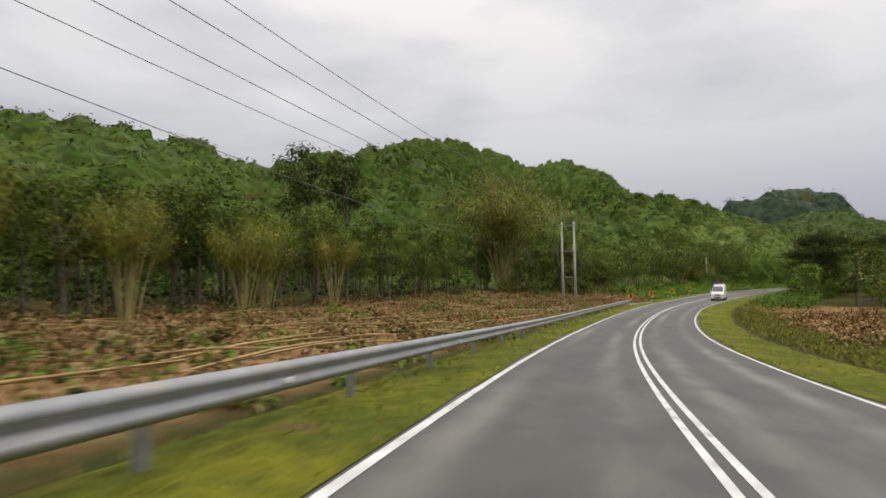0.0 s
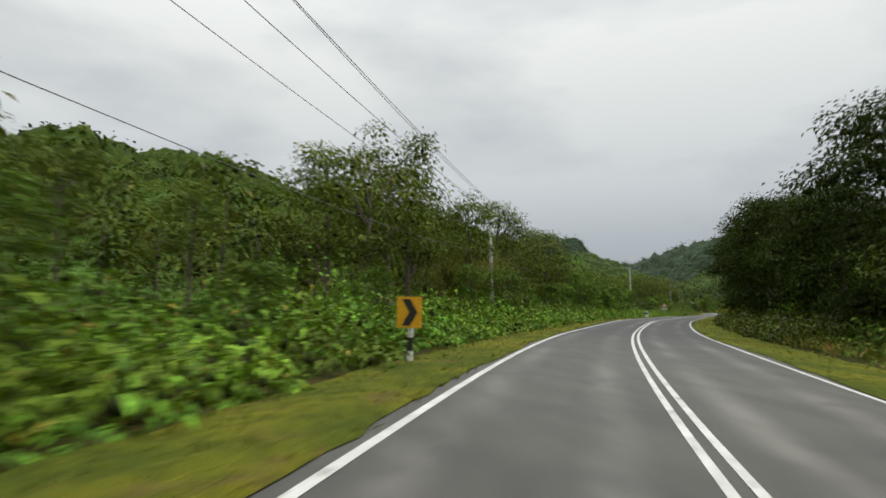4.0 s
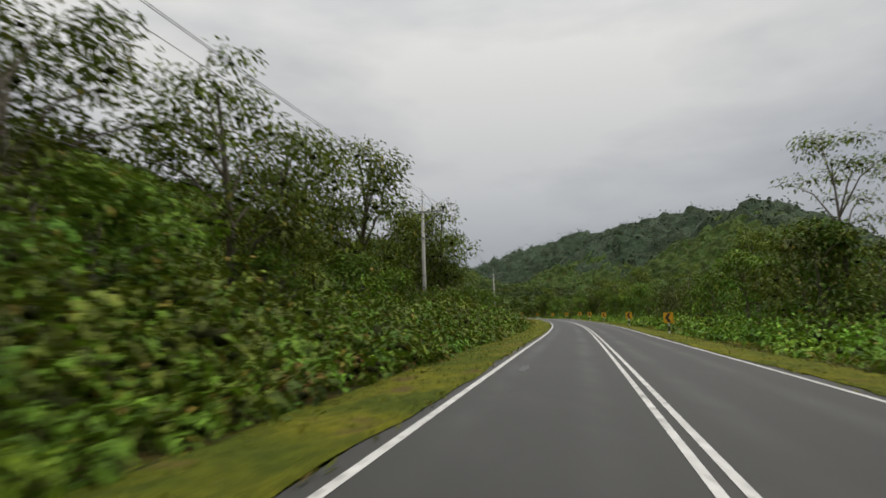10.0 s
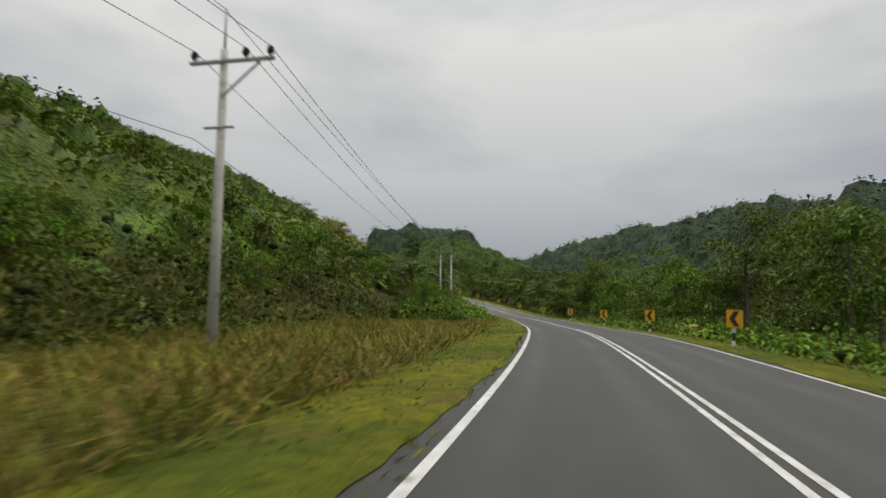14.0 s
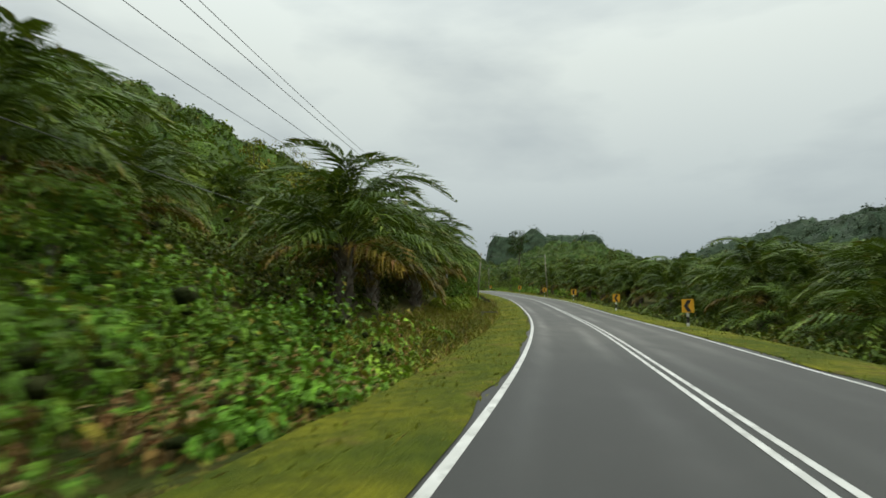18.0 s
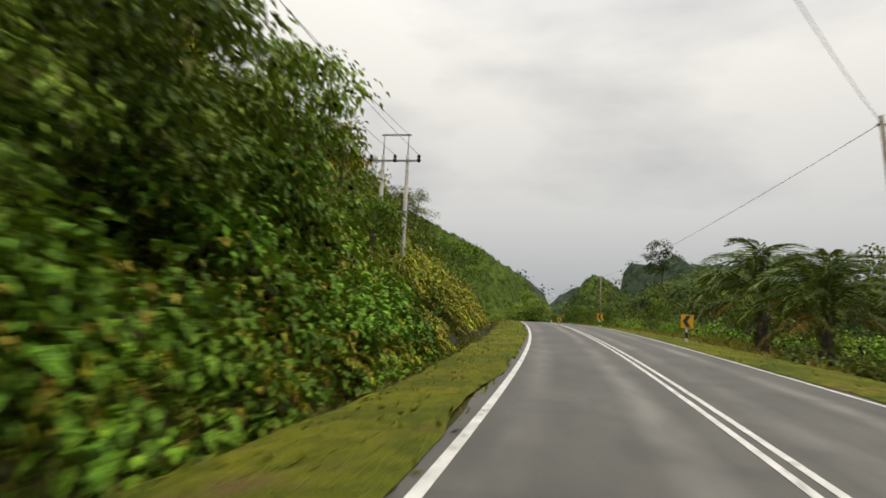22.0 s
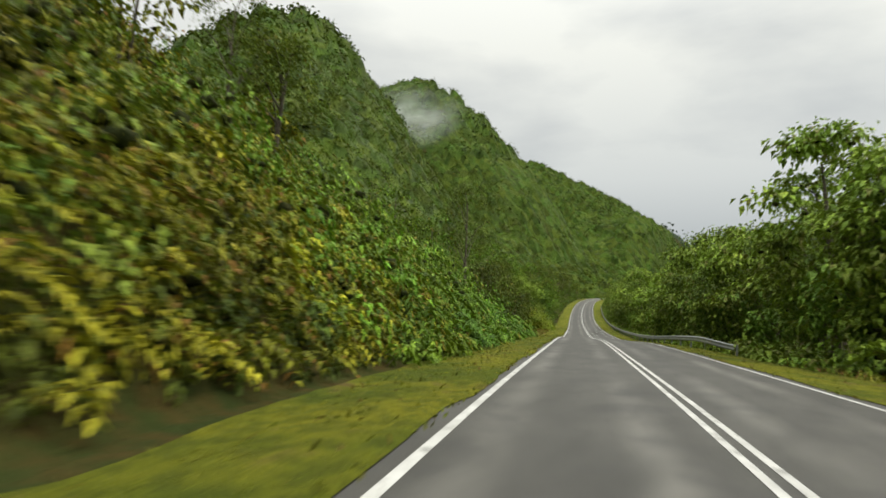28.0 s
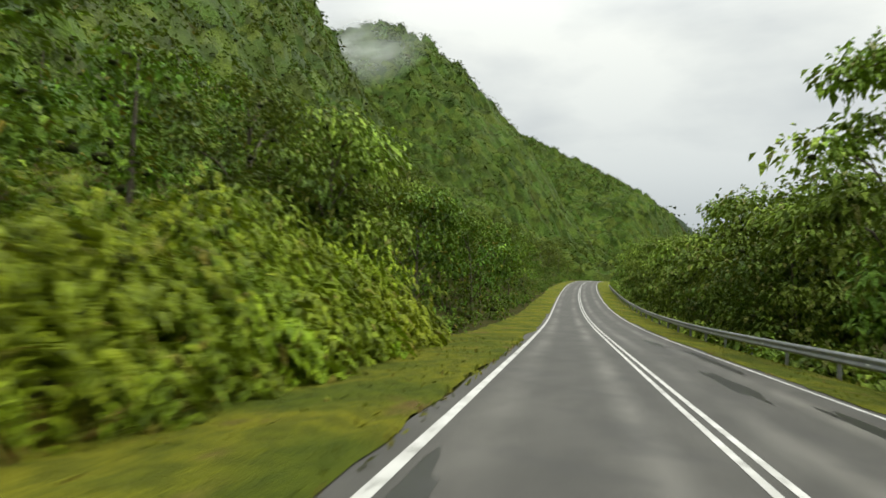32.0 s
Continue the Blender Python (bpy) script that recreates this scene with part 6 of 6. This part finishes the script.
def drain_channel(s0, s1, l):
    """Dark stone-lined channel where the ditch turns away from the road."""
    stone = surface("dark_channel_stone", (0.035, 0.033, 0.03), (0.06, 0.056, 0.05), 0.6, coarse=2, fine=18, bump=0.5)
    ob = empty("drain_channel", "dark stone drain channel beside the verge", "drain")
    for k in (-1, 1):
        part("side_wall", bm_mesh("side_wall", box_bm(0.16, s1 - s0, 0.6, (k * 1.05, 0, -0.3), 0.01), stone), ob)
    part("channel_floor", bm_mesh("channel_floor", box_bm(1.94, s1 - s0, 0.08, (0, 0, -0.5), 0.0), stone), ob)
    part("end_wall", bm_mesh("end_wall", box_bm(1.94, 0.16, 0.6, (0, (s1 - s0) / 2 - 0.08, -0.3), 0.01), stone), ob)
    ob.matrix_basis = pose(*[float(v) for v in at((s0 + s1) / 2, l)[:2]], float(line((s0 + s1) / 2)[2]) - 0.12, 0, 0, math.degrees(float(heading(s0))))


drain_channel(488.2, 492.2, -7.6)


def hung_sheet(s, l, up):
    """A green sheet sagging over a stick frame at the edge of the trees."""
    e = empty("green_sheet", "small green plastic sheet hung on sticks at the forest edge", "sheet")
    V, F = [], []
    n = 10
    for i in range(n + 1):
        for j in range(n + 1):
            u, v = i / n - 0.5, j / n - 0.5
            V.append((0.95 * u, 0.10 * math.sin(7 * u) + 0.05 * math.cos(9 * v), 1.1 * v - 0.1 * (0.25 - u * u)))
    for i in range(n):
        for j in range(n):
            a = i * (n + 1) + j
            F.append((a, a + 1, a + n + 2, a + n + 1))
    part("sheet", mesh_of("sheet", V, F, M_GREEN, True), e, "", Matrix.Translation((0, 0, 2.3 + up)))
    for x in (-0.5, 0.5):
        part("stick", bm_mesh("stick", cyl(0.03, 0.02, 3.3 + up, (x, 0.03, -0.3), 6), M_BARK), e)
    e.matrix_basis = place(s, l, 15)


hung_sheet(69.0, -22.0, 0.0)


def gravel_track():
    s = np.linspace(52.9, 55.4, 9)
    P, n = [], 14
    r = np.random.default_rng(77)
    for i, q in enumerate(s):
        for k in range(n):
            l = -WL - 0.6 - 7.5 * k / (n - 1)
            P.append(at(q + r.normal(0, 0.06) - 1.1 * (k / (n - 1)) ** 1.2 * 8, l, (0.0, 0.07, 0.09, 0.10, 0.10, 0.10, 0.09, 0.07, 0.0)[i] + r.normal(0, 0.008)))
    F = [(i * n + j, i * n + j + 1, (i + 1) * n + j + 1, (i + 1) * n + j) for i in range(8) for j in range(n - 1)]
    tagged(new("gravel_track", mesh_of("gravel_track", np.array(P), np.array(F)[:, ::-1], M_GRAVEL, True)), "pale gravel track joining the road across the verge", "track", kind="structure")


gravel_track()


def road_patch(s, l, sx, sy, mat, seed, label, name="road_patch", up=0.0155):
    """An irregular thin patch on the asphalt."""
    r = np.random.default_rng(seed)
    th = np.linspace(0, 2 * np.pi, 22, endpoint=False)
    rad = 1 + 0.28 * np.sin(2 * th + r.uniform(0, 6)) * r.uniform(0.3, 1) + 0.2 * np.sin(5 * th + r.uniform(0, 6))
    q, ll = s + sy * rad * np.sin(th), l + sx * rad * np.cos(th)
    x, y = plan(np.append(q, s), np.append(ll, l))
    z = line(np.append(q, s))[2] + np.interp(np.append(q, s), SG, RB) * np.append(ll, l) + up
    F = [(22, i, (i + 1) % 22) for i in range(22)]
    tagged(new(name, mesh_of(name, np.stack([x, y, z], -1), F, mat)), label, "road patch", kind="structure")


M_WET = surface("wet_bitumen", (0.032, 0.031, 0.03), (0.05, 0.049, 0.047), 0.28, coarse=2, fine=30, bump=0.1)
M_NEWT = surface("grey_repair_asphalt", (0.20, 0.20, 0.19), (0.16, 0.16, 0.155), 0.75, coarse=2, fine=40, bump=0.1)
for i, (s, l, sx, sy, w) in enumerate((
    (674.0, -2.65, 0.16, 1.60, 1),
    (674.6, 0.75, 0.22, 1.30, 1),
    (673.4, -1.00, 0.14, 0.30, 1),
    (669.0, -2.70, 0.12, 2.20, 1),
    (664.0, 0.62, 0.14, 2.00, 1),
    (668.0, 1.10, 0.16, 1.80, 1),
    (684.0, 1.60, 0.20, 2.50, 1),
    (679.0, 2.40, 0.18, 3.00, 1),
    (690.0, 2.60, 0.18, 3.20, 1),
    (697.0, 1.90, 0.20, 2.40, 1),
    (657.0, 2.50, 0.15, 2.50, 1),
    (56.2, -1.75, 0.45, 0.09, 1),
    (180.0, 1.70, 0.30, 0.25, 1),
    (176.0, 2.20, 0.25, 0.30, 1),
    (168.0, -0.35, 0.05, 0.40, 1),
    (67.5, 0.50, 2.30, 0.32, 0),
    (205.0, 0.20, 0.12, 0.50, 1),
    (227.0, -2.30, 0.12, 0.60, 1),
)):
    road_patch(s, l, sx, sy, M_WET if w else M_NEWT, 500 + i, "dark damp patch on the worn asphalt" if w else "pale asphalt repair across the lane", up=0.0155 if w else 0.022)

# ================= ambulance in the other lane =================
def ambulance(s, l):
    M_VAN = plain("white_van_paint", (0.80, 0.80, 0.79), 0.25)
    M_GLASS = plain("dark_tinted_glass", (0.10, 0.11, 0.115), 0.08)
    M_SIDEG = plain("black_side_glass", (0.015, 0.016, 0.018), 0.06)
    M_TYRE = plain("tyre_rubber", (0.02, 0.02, 0.02), 0.85)
    M_RIM = plain("rim_silver", (0.45, 0.45, 0.46), 0.35, 0.8)
    M_GRILL = plain("chrome", (0.65, 0.66, 0.68), 0.18, 0.9)
    M_LAMP = plain("headlamp_glass", (0.70, 0.72, 0.74), 0.08)
    M_BLUEL = plain("blue_beacon", (0.03, 0.10, 0.85), 0.15, 0, 0.5)
    M_REDL = plain("red_beacon", (0.85, 0.04, 0.03), 0.15, 0, 0.5)
    M_REDT = plain("red_lettering", (0.72, 0.12, 0.08), 0.4)
    M_TRIM = plain("black_trim", (0.02, 0.02, 0.02), 0.6)
    e = empty("ambulance", "white high-roofed ambulance van with blue and red light bar", "ambulance")
    # cross-sections from nose (y = 0) to tail (y = 4.8): y, half width, sill, waist, roof, roof half width
    secs = [(0.00, 0.70, 0.34, 0.80, 0.84, 0.62), (0.08, 0.80, 0.28, 0.92, 0.98, 0.72), (0.35, 0.84, 0.26, 1.05, 1.16, 0.76), (0.62, 0.85, 0.26, 1.12, 1.30, 0.76),
            (1.30, 0.85, 0.26, 1.15, 1.98, 0.68), (1.62, 0.85, 0.26, 1.15, 2.26, 0.62), (2.2, 0.85, 0.26, 1.15, 2.36, 0.60), (4.3, 0.85, 0.26, 1.15, 2.36, 0.60), (4.72, 0.84, 0.28, 1.15, 2.28, 0.60), (4.82, 0.80, 0.32, 1.12, 2.15, 0.58)]
    V, F, n = [], [], 14
    for y, w, z0, zw, zr, wr in secs:
        ring = [(w * 0.9, z0), (w, z0 + 0.12), (w, zw), (w * 0.985, zw + (zr - zw) * 0.35), (wr + (w - wr) * 0.42, zw + (zr - zw) * 0.78), (wr * 0.92, zr - 0.02), (wr * 0.45, zr)]
        ring = ring + [(-x, z) for x, z in ring[::-1]]
        V += [(x, y, z) for x, z in ring]
    for i in range(len(secs) - 1):
        F += [(i * n + j, (i + 1) * n + j, (i + 1) * n + (j + 1) % n, i * n + (j + 1) % n) for j in range(n)]
    me = bpy.data.meshes.new("body")
    me.from_pydata(V, [], F + [tuple(range(n)), tuple(range((len(secs) - 1) * n, len(secs) * n))[::-1]])
    bm = bmesh.new()
    bm.from_mesh(me)
    bmesh.ops.recalc_face_normals(bm, faces=bm.faces)
    body = part("body", bm_mesh("body", bm, M_VAN, True), e)
    body.modifiers.new("edges", "EDGE_SPLIT").split_angle = radians(42)

    def quad(name, pts, mat, lab="", parent=e, thick=0.012):
        bm = bmesh.new()
        f = bm.faces.new([bm.verts.new(p) for p in pts])
        r = bmesh.ops.extrude_face_region(bm, geom=[f])
        nv = f.normal.copy()
        f.normal_update()
        for v in [g for g in r["geom"] if isinstance(g, bmesh.types.BMVert)]:
            v.co += f.normal * -thick
        bmesh.ops.recalc_face_normals(bm, faces=bm.faces)
        return part(name, bm_mesh(name, bm, mat), parent, lab)
    quad("windscreen", [(-0.74, 0.635, 1.30), (0.74, 0.635, 1.30), (0.63, 1.29, 2.00), (-0.63, 1.29, 2.00)], M_GLASS, "sloping tinted windscreen", thick=0.02)
    for sx in (-1, 1):
        quad("front_side_window", [(sx * 0.862, 0.95, 1.18), (sx * 0.862, 1.75, 1.18), (sx * 0.80, 1.75, 1.72), (sx * 0.815, 1.30, 1.70)][::sx], M_SIDEG)
        quad("rear_side_window", [(sx * 0.862, 1.92, 1.18), (sx * 0.862, 4.45, 1.18), (sx * 0.80, 4.45, 1.72), (sx * 0.80, 1.92, 1.72)][::sx], M_SIDEG, "long black side window")
        quad("stripe", [(sx * 0.856, 0.7, 0.92), (sx * 0.856, 4.6, 0.92), (sx * 0.856, 4.6, 1.06), (sx * 0.856, 0.7, 1.06)][::sx], M_GREEN, "green side stripe", thick=0.006)
        m = part("mirror", bm_mesh("mirror", box_bm(0.16, 0.10, 0.26, (sx * 0.98, 0.86, 1.32), 0.03), M_VAN), e)
        part("mirror_arm", bm_mesh("mirror_arm", box_bm(0.12, 0.04, 0.04, (sx * 0.89, 0.90, 1.22), 0.008), M_TRIM), m)
        part("headlight", bm_mesh("headlight", box_bm(0.38, 0.22, 0.20, (sx * 0.60, 0.06, 0.80), 0.05), M_LAMP), e, "clear wedge headlight")
        part("fog_lamp", bm_mesh("fog_lamp", box_bm(0.16, 0.05, 0.08, (sx * 0.62, 0.01, 0.45), 0.02), M_TRIM), e)
        for y in (0.85, 3.75):
            bm = bmesh.new()
            bmesh.ops.create_cone(bm, cap_ends=True, segments=28, radius1=0.34, radius2=0.34, depth=0.22, matrix=Matrix.Translation((sx * 0.76, y, 0.34)) @ Matrix.Rotation(radians(90), 4, "Y"))
            bmesh.ops.bevel(bm, geom=[k for k in bm.edges if k.calc_length() < 0.1], offset=0.03, segments=2, affect="EDGES")
            w = part("wheel", bm_mesh("wheel", bm, M_TYRE), e, "black road wheel")
            bm = bmesh.new()
            bmesh.ops.create_cone(bm, cap_ends=True, segments=20, radius1=0.21, radius2=0.19, depth=0.05, matrix=Matrix.Translation((sx * 0.865, y, 0.34)) @ Matrix.Rotation(radians(90), 4, "Y"))
            part("rim", bm_mesh("rim", bm, M_RIM), w, "silver steel rim")
    part("bumper", bm_mesh("bumper", box_bm(1.60, 0.20, 0.30, (0, 0.02, 0.45), 0.06), M_VAN), e)
    part("lower_intake", bm_mesh("lower_intake", box_bm(1.0, 0.05, 0.13, (0, -0.075, 0.50), 0.015), M_TRIM), e)
    g = part("grille", bm_mesh("grille", box_bm(0.78, 0.06, 0.17, (0, -0.005, 0.82), 0.015), M_TRIM), e, "dark grille with bright bars")
    for z in (0.78, 0.86):
        part("grille_bar", bm_mesh("grille_bar", box_bm(0.80, 0.05, 0.028, (0, -0.03, z), 0.008), M_GRILL), g)
    p = part("number_plate", bm_mesh("number_plate", box_bm(0.50, 0.02, 0.11, (0, -0.09, 0.38), 0.004), M_BLACK), e)
    part("bar", bm_mesh("bar", box_bm(0.40, 0.006, 0.045, (0, -0.103, 0.38)), M_WHITE), p)
    part("wiper", bm_mesh("wiper", box_bm(1.3, 0.03, 0.025, (0, 0.60, 1.31)), M_TRIM), e)
    lb = part("light_bar", bm_mesh("light_bar", box_bm(1.20, 0.26, 0.06, (0, 1.75, 2.36), 0.01), M_TRIM), e)
    part("blue_beacon", bm_mesh("blue_beacon", box_bm(0.58, 0.28, 0.13, (-0.31, 1.75, 2.44), 0.03), M_BLUEL), lb, "blue beacon lens")
    part("red_beacon", bm_mesh("red_beacon", box_bm(0.58, 0.28, 0.13, (0.31, 1.75, 2.44), 0.03), M_REDL), lb, "red beacon lens")
    lettering("lettering", "AMBULANS", 0.25, M_REDT, body, pose(0, 0.21, 1.092, 35, 0, 0) @ pose(0, 0, 0, 0, 0, 0), 0.006)
    e.matrix_basis = place(s, l, 3.0, 0.03)
    return e


ambulance(70.4, 2.05)


# ================= mist on the mountain =================
def mist(x, y, z, w, h, turn, seed, dens):
    """A wisp of cloud: thin curved veils whose edges fade to nothing."""
    m, nt, p = nodes("mist_veil")
    nt.nodes.remove(p)
    tc, gr, mp = nt.nodes.new("ShaderNodeTexCoord"), nt.nodes.new("ShaderNodeTexGradient"), nt.nodes.new("ShaderNodeMapping")
    gr.gradient_type = "SPHERICAL"
    nt.links.new(tc.outputs["Object"], gr.inputs["Vector"])
    ns = nt.nodes.new("ShaderNodeTexNoise")
    ns.inputs["Scale"].default_value, ns.inputs["Detail"].default_value = 1.8, 5
    mp.inputs["Location"].default_value = (seed, seed * 2.0, 0)
    nt.links.new(tc.outputs["Object"], mp.inputs["Vector"])
    nt.links.new(mp.outputs[0], ns.inputs["Vector"])
    mr = nt.nodes.new("ShaderNodeMapRange")
    mr.inputs["From Min"].default_value, mr.inputs["From Max"].default_value = 0.32, 0.72
    nt.links.new(ns.outputs["Fac"], mr.inputs["Value"])
    k1, k2 = nt.nodes.new("ShaderNodeMath"), nt.nodes.new("ShaderNodeMath")
    k1.operation = k2.operation = "MULTIPLY"
    nt.links.new(gr.outputs["Fac"], k1.inputs[0])
    nt.links.new(mr.outputs[0], k1.inputs[1])
    nt.links.new(k1.outputs[0], k2.inputs[0])
    k2.inputs[1].default_value = dens
    tr, df, tl, mx, m2 = (nt.nodes.new(q) for q in ("ShaderNodeBsdfTransparent", "ShaderNodeBsdfDiffuse", "ShaderNodeBsdfTranslucent", "ShaderNodeMixShader", "ShaderNodeMixShader"))
    df.inputs["Color"].default_value = tl.inputs["Color"].default_value = (0.92, 0.94, 0.96, 1)
    nt.links.new(df.outputs[0], m2.inputs[1])
    nt.links.new(tl.outputs[0], m2.inputs[2])
    nt.links.new(k2.outputs[0], mx.inputs[0])
    nt.links.new(tr.outputs[0], mx.inputs[1])
    nt.links.new(m2.outputs[0], mx.inputs[2])
    nt.links.new(mx.outputs[0], nt.nodes["Material Output"].inputs["Surface"])
    V, F, n = [], [], 12
    for i in range(n + 1):
        for j in range(n + 1):
            u, v = 2 * i / n - 1, 2 * j / n - 1
            V.append((u, 0.12 * u * u + 0.08 * math.sin(3 * v), v))
    for i in range(n):
        for j in range(n):
            a = i * (n + 1) + j
            F.append((a, a + 1, a + n + 2, a + n + 1))
    ob = tagged(new("mist", mesh_of("mist", V, F, m, True)), "pale wisp of low cloud clinging to the mountainside", "mist", "mist wisps")
    ob.matrix_basis = pose(x, y, z, 0, 0, turn) @ Matrix.Diagonal((w, w, h, 1))


mist(-52, 873, 120, 46, 23, 8, 1.3, 1.1)
mist(-40, 862, 108, 38, 17, 0, 4.1, 0.8)
mist(40, 1900, 110, 120, 30, 0, 7.7, 0.6)
